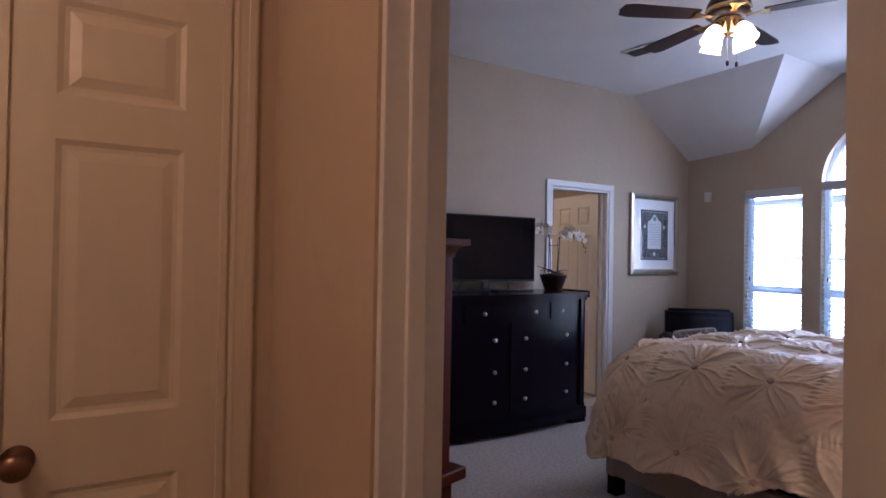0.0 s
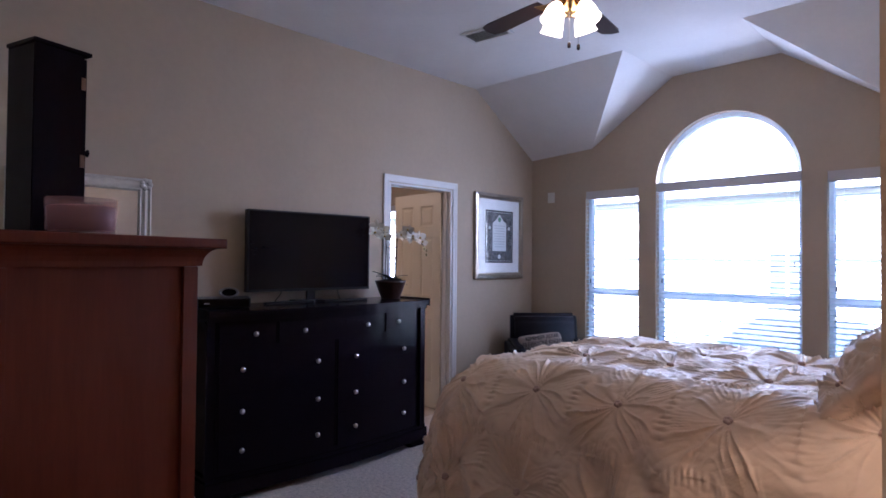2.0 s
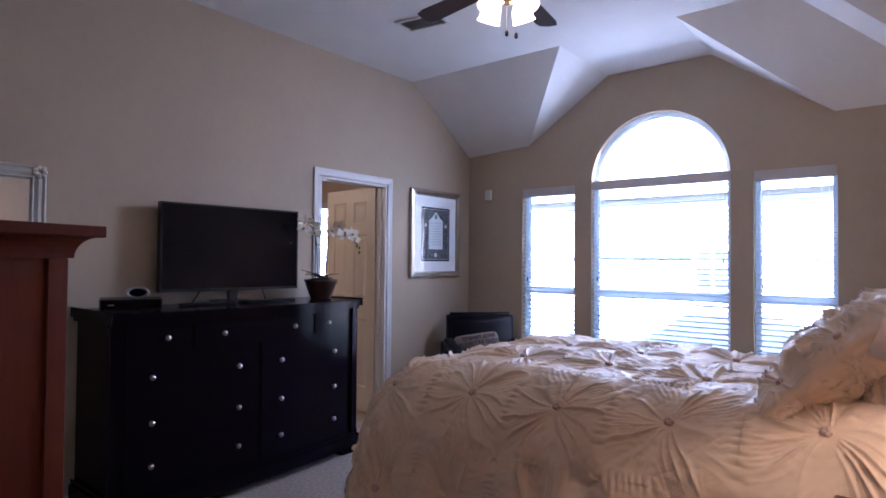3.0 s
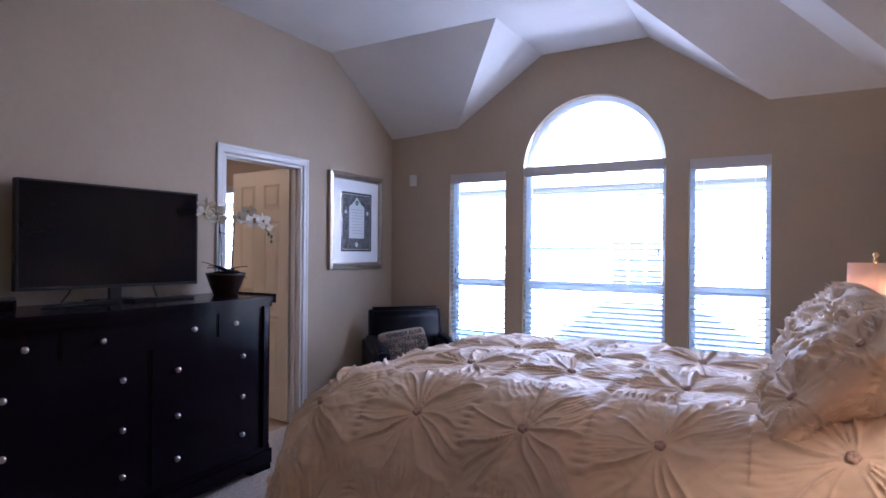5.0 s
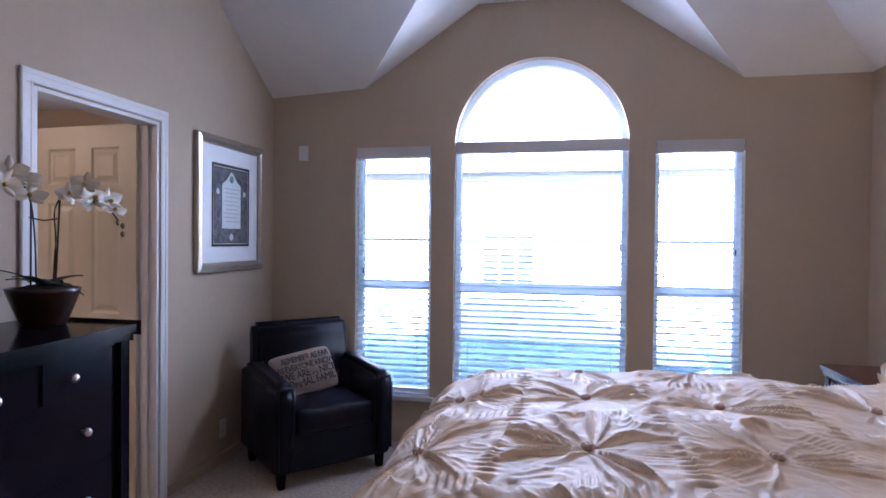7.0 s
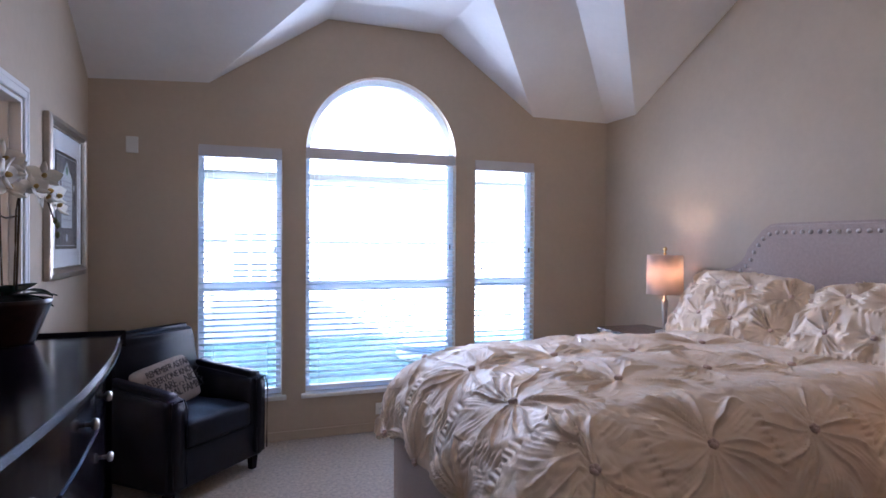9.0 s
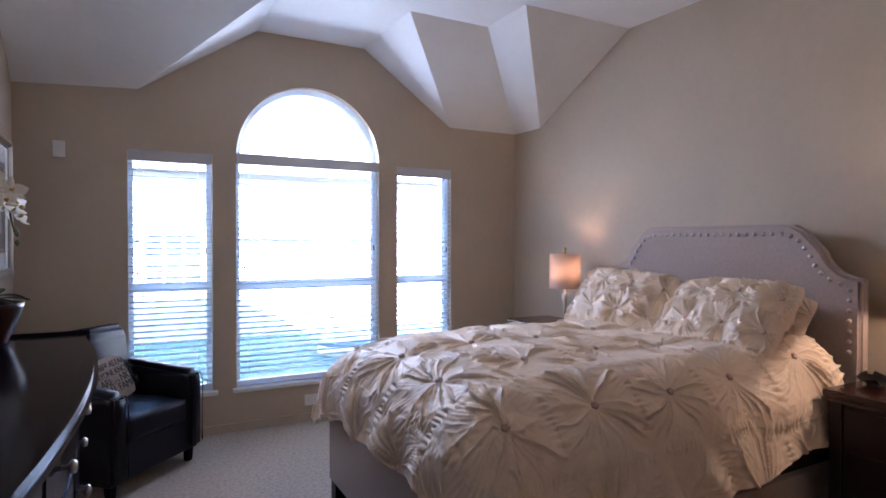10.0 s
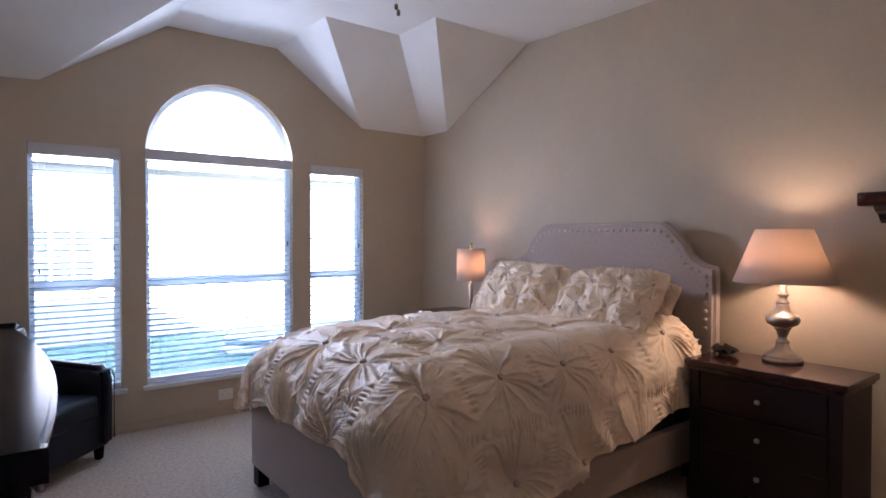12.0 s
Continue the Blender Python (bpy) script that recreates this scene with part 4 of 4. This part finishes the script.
part("base", cushion_box(-0.32, 0.02, 0.09, 0.32, 0.60, 0.30, 0.02), LEATHER, ch, smooth=True)
part("seat_cushion", cushion_box(-0.215, 0.0, 0.29, 0.215, 0.47, 0.43, 0.045, 0.03), LEATHER, ch, smooth=True)
for s in (-1, 1):
    lo, hi = sorted((s * 0.22, s * 0.335))
    pts = [(-0.005, 0.09), (-0.01, 0.54), (0.01, 0.585), (0.06, 0.60), (0.50, 0.64), (0.60, 0.60), (0.62, 0.09)]
    bm = prism(pts, "x", lo, hi)
    bm.normal_update()
    bmesh.ops.bevel(bm, geom=[e for e in bm.edges if e.calc_face_angle() > 0.25], offset=0.028, segments=4, affect="EDGES")
    arm = part("arm", bm, LEATHER, ch, smooth=True)
    x = s * 0.277
    part("welt", tube([(x - 0.04, -0.012, 0.13), (x - 0.043, -0.014, 0.52), (x - 0.03, -0.006, 0.572), (x + 0.03, -0.006, 0.572), (x + 0.043, -0.014, 0.52), (x + 0.04, -0.012, 0.13)], 0.004, 6), LEATHER, arm, smooth=True)
prof = [(0.44, 0.34), (0.455, 0.55), (0.50, 0.80), (0.53, 0.86), (0.58, 0.875), (0.625, 0.85), (0.635, 0.78), (0.61, 0.30)]
bm = prism(prof, "x", -0.285, 0.285)
bm.normal_update()
bmesh.ops.bevel(bm, geom=[e for e in bm.edges if e.calc_face_angle() > 0.25], offset=0.03, segments=4, affect="EDGES")
part("backrest", bm, LEATHER, ch, smooth=True)
for s in (-1, 1):
    for y in (0.06, 0.56):
        part("leg", lathe([(0.02, 0), (0.024, 0.01), (0.03, 0.09), (0, 0.092)], 4, m=pose(s * 0.28, y, 0, 0, 0, 45)), BLACKWOOD, ch, "short dark wooden leg")

LINEN = mat("oatmeal_linen", (0.33, 0.265, 0.22), 0.9, vary=0.12, scale=50, bump=0.4, bump_scale=500, sheen=0.2)
INK = mat("dark_ink", (0.035, 0.03, 0.03), 0.8, vary=0.2, scale=80)
SATIN_KEEP = SATIN
SATIN = LINEN
cu = pillow("throw_cushion", (0, 0, 0), Matrix(), 0.44, 0.29, 0.12, "oatmeal linen cushion printed with dark lettering on the armchair", 6.0, False, "")
SATIN = SATIN_KEEP
ch.scale = (1.13, 1.06, 1.02)
cu.matrix_world = pose(0.825, -0.745, 0, 0, 0, 47) @ pose(-0.06, 0.37, 0.575, 64, 0, 0) @ pose(0, 0, 0, 0, 0, 8)
cu["category"] = "cushion"
cu["group"] = ""
for k, line in enumerate(("REMEMBER AS FAR", "AS EVERYONE KNOWS", "WE ARE A NICE", "NORMAL FAMILY")):
    tx = bpy.data.curves.new("lettering", "FONT")
    tx.body, tx.align_x, tx.size = line, "CENTER", 0.054 if k < 2 else 0.066
    tx.space_character, tx.extrude = 0.9, 0.0008
    tx.materials.append(INK)
    ob = new("lettering", tx)
    ob.parent = cu
    ob.matrix_basis = pose(0.012, 0.068 - 0.052 * k, 0.062 - 0.004 * abs(k - 1.5), 0, 0, 0) @ Matrix.Diagonal((0.78 if k < 2 else 0.85, 1, 1, 1))

# ---- tall chest with cabinet, candle and mirror ----
chs = thing("tall_chest", (2.130, -4.785, 0), "tall cherry-red wooden chest with crown moulding", "chest", 17.5)
hx, hy, hb_ = 0.22, 0.25, -0.22
part("lower_case", B(-hx - 0.01, hb_, 0.08, hx + 0.01, hy + 0.01, 0.555, bevel=0.004), CHERRY, chs)
part("waist_board", B(-hx - 0.03, hb_, 0.555, hx + 0.04, hy + 0.06, 0.60, bevel=0.012, seg=3), CHERRY, chs)
part("upper_case", B(-hx, hb_, 0.60, hx, hy, 1.38, bevel=0.004), CHERRY, chs)
cove = []
for k in range(7):
    g = math.pi / 2 * k / 6
    cove.append((0.008 + 0.032 * (1 - math.cos(g)), 1.372 + 0.044 * math.sin(g)))
bm = bmesh.new()
rings = []
for d, z in [(0.0, 1.372)] + cove + [(0.0, 1.416)]:
    rings.append([bm.verts.new(c) for c in ((-hx - d, hb_, z), (hx + d, hb_, z), (hx + d, hy + d, z), (-hx - d, hy + d, z))])
for p, q in zip(rings, rings[1:]):
    for i in range(4):
        bm.faces.new((p[i], p[(i + 1) % 4], q[(i + 1) % 4], q[i]))
part("crown_moulding", bm, CHERRY, chs)
part("top_board", B(-hx - 0.05, hb_ - 0.005, 1.416, hx + 0.05, hy + 0.05, 1.44, bevel=0.005, seg=3), CHERRY, chs)
for y0, y1 in ((hb_ + 0.004, hb_ + 0.045), (hy - 0.045, hy - 0.004)):
    part("side_stile", B(hx + 0.0005, y0, 0.605, hx + 0.008, y1, 1.371, bevel=0.002), CHERRY, chs)
for z0, z1 in ((0.62, 0.86), (0.88, 1.12), (1.14, 1.365), (0.12, 0.32), (0.34, 0.54)):
    f = hy + (0.001 if z0 > 0.6 else 0.011)
    part("drawer", B(-hx + 0.04, f, z0, hx - 0.04, f + 0.013, z1, bevel=0.005), CHERRY, chs)
part("plinth", B(-hx - 0.02, hb_, 0, hx + 0.02, hy + 0.02, 0.08, bevel=0.008), CHERRY, chs)

cab = thing("narrow_cabinet", (2.052, -4.775, 1.44), "narrow tall black wooden cabinet standing on the chest", "cabinet", 17.5)
part("body", B(-0.047, -0.05, 0, 0.066, 0.06, 0.445, bevel=0.003), BLACKWOOD, cab)
part("door", B(-0.043, 0.0605, 0.015, 0.062, 0.072, 0.438, bevel=0.003), BLACKWOOD, cab)
part("cap", B(-0.050, -0.053, 0.445, 0.070, 0.080, 0.455, bevel=0.003), BLACKWOOD, cab)
for z in (0.17, 0.36):
    part("hinge", B(0.0662, 0.056, z, 0.0685, 0.066, z + 0.03), BRONZE, cab)
part("knob", lathe([(0.005, 0), (0.005, 0.01), (0.01, 0.014), (0, 0.02)], 12, m=pose(0.045, 0.072, 0.21, -90)), BLACKWOOD, cab, smooth=True)

WAX = mat("mauve_wax", (0.55, 0.30, 0.31), 0.5, vary=0.1, scale=20)
CANDLE_GLASS = mat("mauve_glass", (0.55, 0.32, 0.36), 0.06)
CANDLE_GLASS.node_tree.nodes["Principled BSDF"].inputs["Alpha"].default_value = 0.32
cd = thing("jar_candle", (2.246, -4.73, 1.44), "wide mauve candle in a clear glass bowl", "candle")
jar = part("jar", lathe([(0, 0.0), (0.064, 0.0), (0.067, 0.005), (0.071, 0.08), (0.068, 0.08), (0.064, 0.01), (0, 0.008)], 36), CANDLE_GLASS, cd, smooth=True)
part("wax", lathe([(0, 0.0095), (0.0625, 0.0095), (0.0660, 0.060), (0.062, 0.064), (0, 0.062)], 36), WAX, cd, smooth=True)
for k in range(3):
    part("wick", tube([(0.025 * math.cos(k * 2.1), 0.025 * math.sin(k * 2.1), 0.062), (0.026 * math.cos(k * 2.1), 0.026 * math.sin(k * 2.1), 0.072)], 0.001, 5), BLACKPL, cd)

IVORY = mat("ivory_gesso", (0.62, 0.60, 0.55), 0.5, vary=0.12, scale=25, bump=0.3, bump_scale=60)
mr = thing("wall_mirror", (0.0, -4.20, 0.93), "mirror in an ornate ivory moulded frame", "mirror")
part("frame", frame_ring(0.357, 0, 0.93, ((0.0, 0.002), (0.0, 0.02), (0.012, 0.034), (0.022, 0.026), (0.04, 0.03), (0.058, 0.022), (0.066, 0.028), (0.075, 0.012))), IVORY, mr)
part("glass", B(0.006, -0.285, 0.07, 0.011, 0.285, 0.86), mat("mirror_silver", (0.9, 0.9, 0.9), 0.02, metal=1.0), mr, "clear silvered mirror glass")
for y in (-0.322, 0.322):
    for z in (0.035, 0.895):
        bm = bmesh.new()
        for k in range(7):
            a = k * 0.9
            lathe([(0, 0.0), (0.017, 0.004), (0.012, 0.012), (0, 0.016)], 8, bm, pose(0.026, y + 0.022 * math.cos(a), z + 0.022 * math.sin(a), 0, 90))
        part("corner_ornament", bm, IVORY, mr, smooth=True)

# ---- ceiling fan ----
FANWOOD = mat("dark_fan_blade", (0.045, 0.022, 0.02), 0.4, vary=0.3, scale=6, stretch=(0.6, 6, 6))
FROST = glow_mat("lit_frosted_glass", (1.0, 0.74, 0.44), 0.28)
fan = thing("ceiling_fan", (1.995, -2.39, 2.62), "brass ceiling fan with dark blades and lit frosted shades", "ceiling fan")
part("canopy", lathe([(0, 0.419), (0.09, 0.418), (0.09, 0.40), (0.06, 0.375), (0.03, 0.36), (0.03, 0.335), (0, 0.335)], 28), BRASS, fan, smooth=True)
part("motor", lathe([(0, 0.335), (0.05, 0.335), (0.11, 0.31), (0.125, 0.27), (0.125, 0.225), (0.09, 0.20), (0, 0.20)], 32), FANWOOD, fan, smooth=True)
part("motor_band", lathe([(0.1255, 0.262), (0.130, 0.258), (0.130, 0.236), (0.1255, 0.232)], 32), BRASS, fan, smooth=True)
part("switch_housing", lathe([(0, 0.20), (0.075, 0.20), (0.075, 0.185), (0.055, 0.17), (0.055, 0.12), (0.035, 0.10), (0, 0.095)], 28), BRASS, fan, smooth=True)
for k in range(5):
    q = pose(0, 0, 0.213, 0, 0, 28 + 72 * k)
    bm = prism([(0.09, -0.02), (0.15, -0.012), (0.22, -0.045), (0.22, 0.045), (0.15, 0.012), (0.09, 0.02)], "z", -0.008, -0.002)
    arm = part("blade_arm", moved(bm, q), BRASS, fan)
    out = [(0.19, -0.05), (0.30, -0.058), (0.60, -0.068), (0.655, -0.055), (0.67, 0), (0.655, 0.055), (0.60, 0.068), (0.30, 0.058), (0.19, 0.05)]
    bm = prism(out, "z", 0, 0.007)
    part("blade", moved(bm, q @ pose(0, 0, 0.002, 7)), FANWOOD, fan, "dark wood-grain blade")
for k in range(4):
    ang = 81 + 90 * k
    q = pose(0, 0, 0.135, 0, 0, ang)
    part("lamp_arm", moved(tube([(0.04, 0, 0), (0.075, 0, 0.008), (0.10, 0, -0.002)], 0.009, 8), q), BRASS, fan, smooth=True)
    m = q @ pose(0.095, 0, 0, 0, 158)
    sh = part("shade", lathe([(0.022, -0.005), (0.034, 0.01), (0.048, 0.035), (0.055, 0.065), (0.057, 0.09), (0.064, 0.108), (0.061, 0.108), (0.053, 0.088), (0.05, 0.06), (0.02, 0.0)], 24, m=m), FROST, fan, "lit frosted glass tulip shade", smooth=True)
    part("fitter", lathe([(0, -0.022), (0.022, -0.02), (0.026, -0.008), (0.026, 0.006), (0, 0.006)], 18, m=m), BRASS, sh, smooth=True)
for x, y, z in ((0.02, -0.035, -0.09), (0.055, 0.0, -0.10)):
    part("pull_chain", tube([(x, y, 0.12), (x, y, z + 0.03)], 0.0012, 5), NICKEL, fan)
    part("chain_pull", lathe([(0, z - 0.005), (0.009, z + 0.002), (0.009, z + 0.024), (0, z + 0.034)], 12, m=Matrix.Translation((x, y, 0))), FANWOOD, fan, smooth=True)

vent = thing("ceiling_vent", (0.98, -1.89, H), "white slatted air vent in the ceiling", "vent", 8)
bm = bmesh.new()
for a0, b0, c0, d0 in ((-0.17, -0.10, 0.17, -0.075), (-0.17, 0.075, 0.17, 0.10), (-0.17, -0.075, -0.145, 0.075), (0.145, -0.075, 0.17, 0.075)):
    box(bm, a0, b0, -0.012, c0, d0, -0.001, bevel=0.003)
part("frame", bm, TRIM, vent)
part("backing", B(-0.145, -0.075, -0.003, 0.145, 0.075, -0.001), BLACKPL, vent)
for k in range(7):
    part("slat", moved(B(-0.145, -0.009, -0.001, 0.145, 0.009, 0.001), pose(0, -0.063 + 0.021 * k, -0.009, 35)), TRIM, vent)

# ---- nightstands and lamps ----


def nightstand(place, label, tall=1.0):
    n = thing("nightstand", place, label, "nightstand", group="nightstands")
    n.scale = (1, 1, tall)
    part("top", B(-0.22, -0.39, 0.765, 0.205, 0.39, 0.80, bevel=0.01, seg=3), MAHOG, n)
    part("top_moulding", B(-0.21, -0.375, 0.745, 0.20, 0.375, 0.765, bevel=0.006), MAHOG, n)
    part("body", B(-0.195, -0.36, 0.10, 0.20, 0.36, 0.745, bevel=0.004), NIGHTWOOD, n)
    part("plinth", B(-0.21, -0.375, 0.0, 0.20, 0.375, 0.12, bevel=0.008), NIGHTWOOD, n)
    for s in (-1, 1):
        lo, hi = sorted((s * 0.365, s * 0.31))
        part("corner_post", B(-0.205, lo, 0.12, -0.15, hi, 0.745, bevel=0.006), NIGHTWOOD, n)
    for z0, z1 in ((0.545, 0.725), (0.345, 0.525), (0.14, 0.325)):
        w = part("drawer", B(-0.202, -0.30, z0, -0.196, 0.30, z1, bevel=0.002), NIGHTWOOD, n)
        part("knob", lathe([(0.006, 0), (0.006, 0.012), (0.014, 0.018), (0.011, 0.029), (0, 0.031)], 16, m=pose(-0.202, 0, (z0 + z1) / 2, 0, -90)), NICKEL, w, "round nickel knob", smooth=True)
    return n


nightstand((3.685, -3.47, 0), "dark mahogany nightstand with nickel knobs beside the bed", 0.9625)
nightstand((3.65, -0.98, 0), "dark mahogany nightstand with nickel knobs by the window")

SHADE1 = cloth_shade_mat("cream_shade_cloth", (0.70, 0.56, 0.46), 0.36)
lamp = thing("table_lamp", (3.80, -3.45, 0.77), "lit table lamp with nickel baluster and cream cone shade", "lamp", group="bedside lamps")
part("base", lathe([(0, 0), (0.078, 0), (0.080, 0.002), (0.080, 0.016), (0.079, 0.018), (0.073, 0.0185), (0.072, 0.020), (0.071, 0.034), (0.070, 0.036), (0.061, 0.0365), (0.060, 0.038), (0.058, 0.046), (0.046, 0.054), (0.034, 0.066), (0.026, 0.085), (0.023, 0.098), (0.022, 0.10), (0, 0.10)], 36), NICKEL, lamp, smooth=True)
part("stem", lathe([(0, 0.10), (0.028, 0.10), (0.028, 0.108), (0.018, 0.115), (0.017, 0.135), (0.024, 0.15), (0.026, 0.165), (0.034, 0.175), (0.034, 0.18), (0, 0.181)], 28), NICKEL, lamp, smooth=True)
part("baluster", lathe([(0, 0.181), (0.036, 0.185), (0.06, 0.20), (0.068, 0.222), (0.062, 0.245), (0.044, 0.256), (0.03, 0.268), (0.024, 0.29), (0.022, 0.305), (0, 0.306)], 32), NICKEL, lamp, smooth=True)
part("neck", lathe([(0, 0.306), (0.026, 0.308), (0.026, 0.316), (0.016, 0.325), (0.016, 0.345), (0.024, 0.352), (0.022, 0.36), (0.012, 0.37), (0.012, 0.42), (0, 0.42)], 24), NICKEL, lamp, smooth=True)
part("shade", lathe([(0.20, 0.42), (0.112, 0.70), (0.1095, 0.70), (0.1975, 0.42), (0.20, 0.42)], 48), SHADE1, lamp, "cream cloth cone shade", smooth=True)
part("harp", tube([(0, 0.05, 0.42), (0, 0.055, 0.52), (0, 0.03, 0.61), (0, 0.0, 0.635), (0, -0.03, 0.61), (0, -0.055, 0.52), (0, -0.05, 0.42), (0, 0.05, 0.42)], 0.002, 6), NICKEL, lamp)
lamp.scale = (1.22, 1.22, 1.01)
bulb("bulb_near", (3.80, -3.45, 1.355), 0.52, WARM, 0.035)

SHADE2 = cloth_shade_mat("peach_shade_cloth", (0.72, 0.57, 0.48), 0.42)
lamp2 = thing("table_lamp", (3.70, -1.0, 0.80), "lit slender table lamp with peach drum shade", "lamp", group="bedside lamps")
part("base", lathe([(0, 0), (0.06, 0), (0.06, 0.012), (0.03, 0.02), (0, 0.021)], 28), NICKEL, lamp2, smooth=True)
part("stem", lathe([(0, 0.02), (0.012, 0.02), (0.014, 0.10), (0.02, 0.17), (0.024, 0.215), (0.018, 0.228), (0.01, 0.235), (0.008, 0.30), (0, 0.30)], 20), NICKEL, lamp2, smooth=True)
part("shade", lathe([(0.122, 0.27), (0.119, 0.54), (0.1165, 0.54), (0.1195, 0.27), (0.122, 0.27)], 40), SHADE2, lamp2, "peach drum shade", smooth=True)
part("spider", tube([(-0.115, 0, 0.53), (0, 0, 0.535), (0.115, 0, 0.53)], 0.002, 5), NICKEL, lamp2)
part("finial", lathe([(0, 0.53), (0.004, 0.535), (0.012, 0.55), (0.004, 0.563), (0.016, 0.58), (0.008, 0.595), (0, 0.597)], 14), BRASS, lamp2, "small brass finial", smooth=True)
bulb("bulb_far", (3.70, -1.0, 1.22), 0.26, WARM, 0.03)

dish = thing("leaf_dish", (3.74, -3.17, 0.77), "small dark leaf-shaped dish on the nightstand", "dish", 35)
dish.scale = (1.35, 1.35, 1.2)
bm = bmesh.new()
rows = []
for k in range(11):
    t = k / 10
    w = 0.055 * math.sin(math.pi * (0.05 + 0.9 * t)) ** 0.8
    rows.append([bm.verts.new((-0.09 + 0.18 * t, y * w, 0.004 + 0.02 * y * y + 0.016 * (2 * t - 1) ** 2)) for y in (-1, -0.5, 0, 0.5, 1)])
for p, q in zip(rows, rows[1:]):
    for i in range(4):
        bm.faces.new((p[i], p[i + 1], q[i + 1], q[i]))
bmesh.ops.solidify(bm, geom=bm.faces[:], thickness=0.004)
part("bowl", bm, BLACKPL, dish, smooth=True)
part("stalk", tube([(0.085, 0, 0.02), (0.11, 0.005, 0.018), (0.13, 0.0, 0.012)], 0.006, 8), BLACKPL, dish, smooth=True)

sh = thing("wall_shelf", (rx(-3.86), -3.86, 1.505), "dark wooden wall shelf on a curved bracket", "shelf")
part("board", B(-0.17, -0.12, 0.085, 0, 0.12, 0.155, bevel=0.016, seg=3), MAHOG, sh)
part("bracket", prism([(0, 0), (0, 0.084), (-0.13, 0.084), (-0.10, 0.06), (-0.055, 0.045), (-0.03, 0.02)], "y", -0.06, 0.06), MAHOG, sh)

# ---- outside ----
GRASS = mat("lawn_grass", (0.085, 0.165, 0.125), 0.9, vary=0.4, scale=3, bump=0.8, bump_scale=60)
solid("ground", B(-120, 0.17, -0.4, 120, 300, -0.12), GRASS, "green lawn reaching to the horizon", "ground", S)
SIDING = mat("pale_siding", (0.45, 0.44, 0.42), 0.7, vary=0.06, scale=3)
ROOFM = mat("grey_shingle", (0.34, 0.33, 0.32), 0.9, vary=0.3, scale=10)
DIMPANE = mat("grey_pane", (0.06, 0.07, 0.075), 0.3, vary=0.1)
house = thing("neighbour_house", (2, 5.2, -0.12), "pale neighbouring house across the side lawn", "house")
part("wall", B(-14, 0, 0, 14, 7, 2.75), SIDING, house)
part("roof", prism([(-0.15, 2.7), (7.5, 2.7), (3.5, 4.6)], "x", -14.5, 14.5), ROOFM, house)
part("gutter", B(-14.5, -0.26, 2.62, 14.5, -0.16, 2.72), VINYL, house)
part("trim_board", B(-14, -0.03, 1.555, 14, -0.001, 1.59), DIMPANE, house, "grey band board along the wall")
for x in (-6.0, -0.75, 4.5):
    w = part("window", B(x - 0.45, -0.05, 0.82, x + 0.45, -0.001, 1.75), VINYL, house)
    for i in range(3):
        for j in range(4):
            part("pane", B(x - 0.39 + 0.27 * i, -0.06, 0.86 + 0.215 * j, x - 0.16 + 0.27 * i, -0.051, 1.05 + 0.215 * j), DIMPANE, w)
pl = thing("garden_tub", (3.35, 3.2, -0.12), "low white rounded garden tub with grey band on the lawn", "tub")
tub = part("tub", lathe([(0, 0), (0.40, 0), (0.43, 0.03), (0.42, 0.12), (0.38, 0.22), (0.28, 0.31), (0.12, 0.35), (0, 0.355)], 32), PLASTIC, pl, smooth=True)
part("band", lathe([(0.385, 0.135), (0.425, 0.135), (0.40, 0.20), (0.36, 0.20)], 32), mat("blue_grey_plastic", (0.16, 0.22, 0.28), 0.5, vary=0.1), pl, smooth=True)
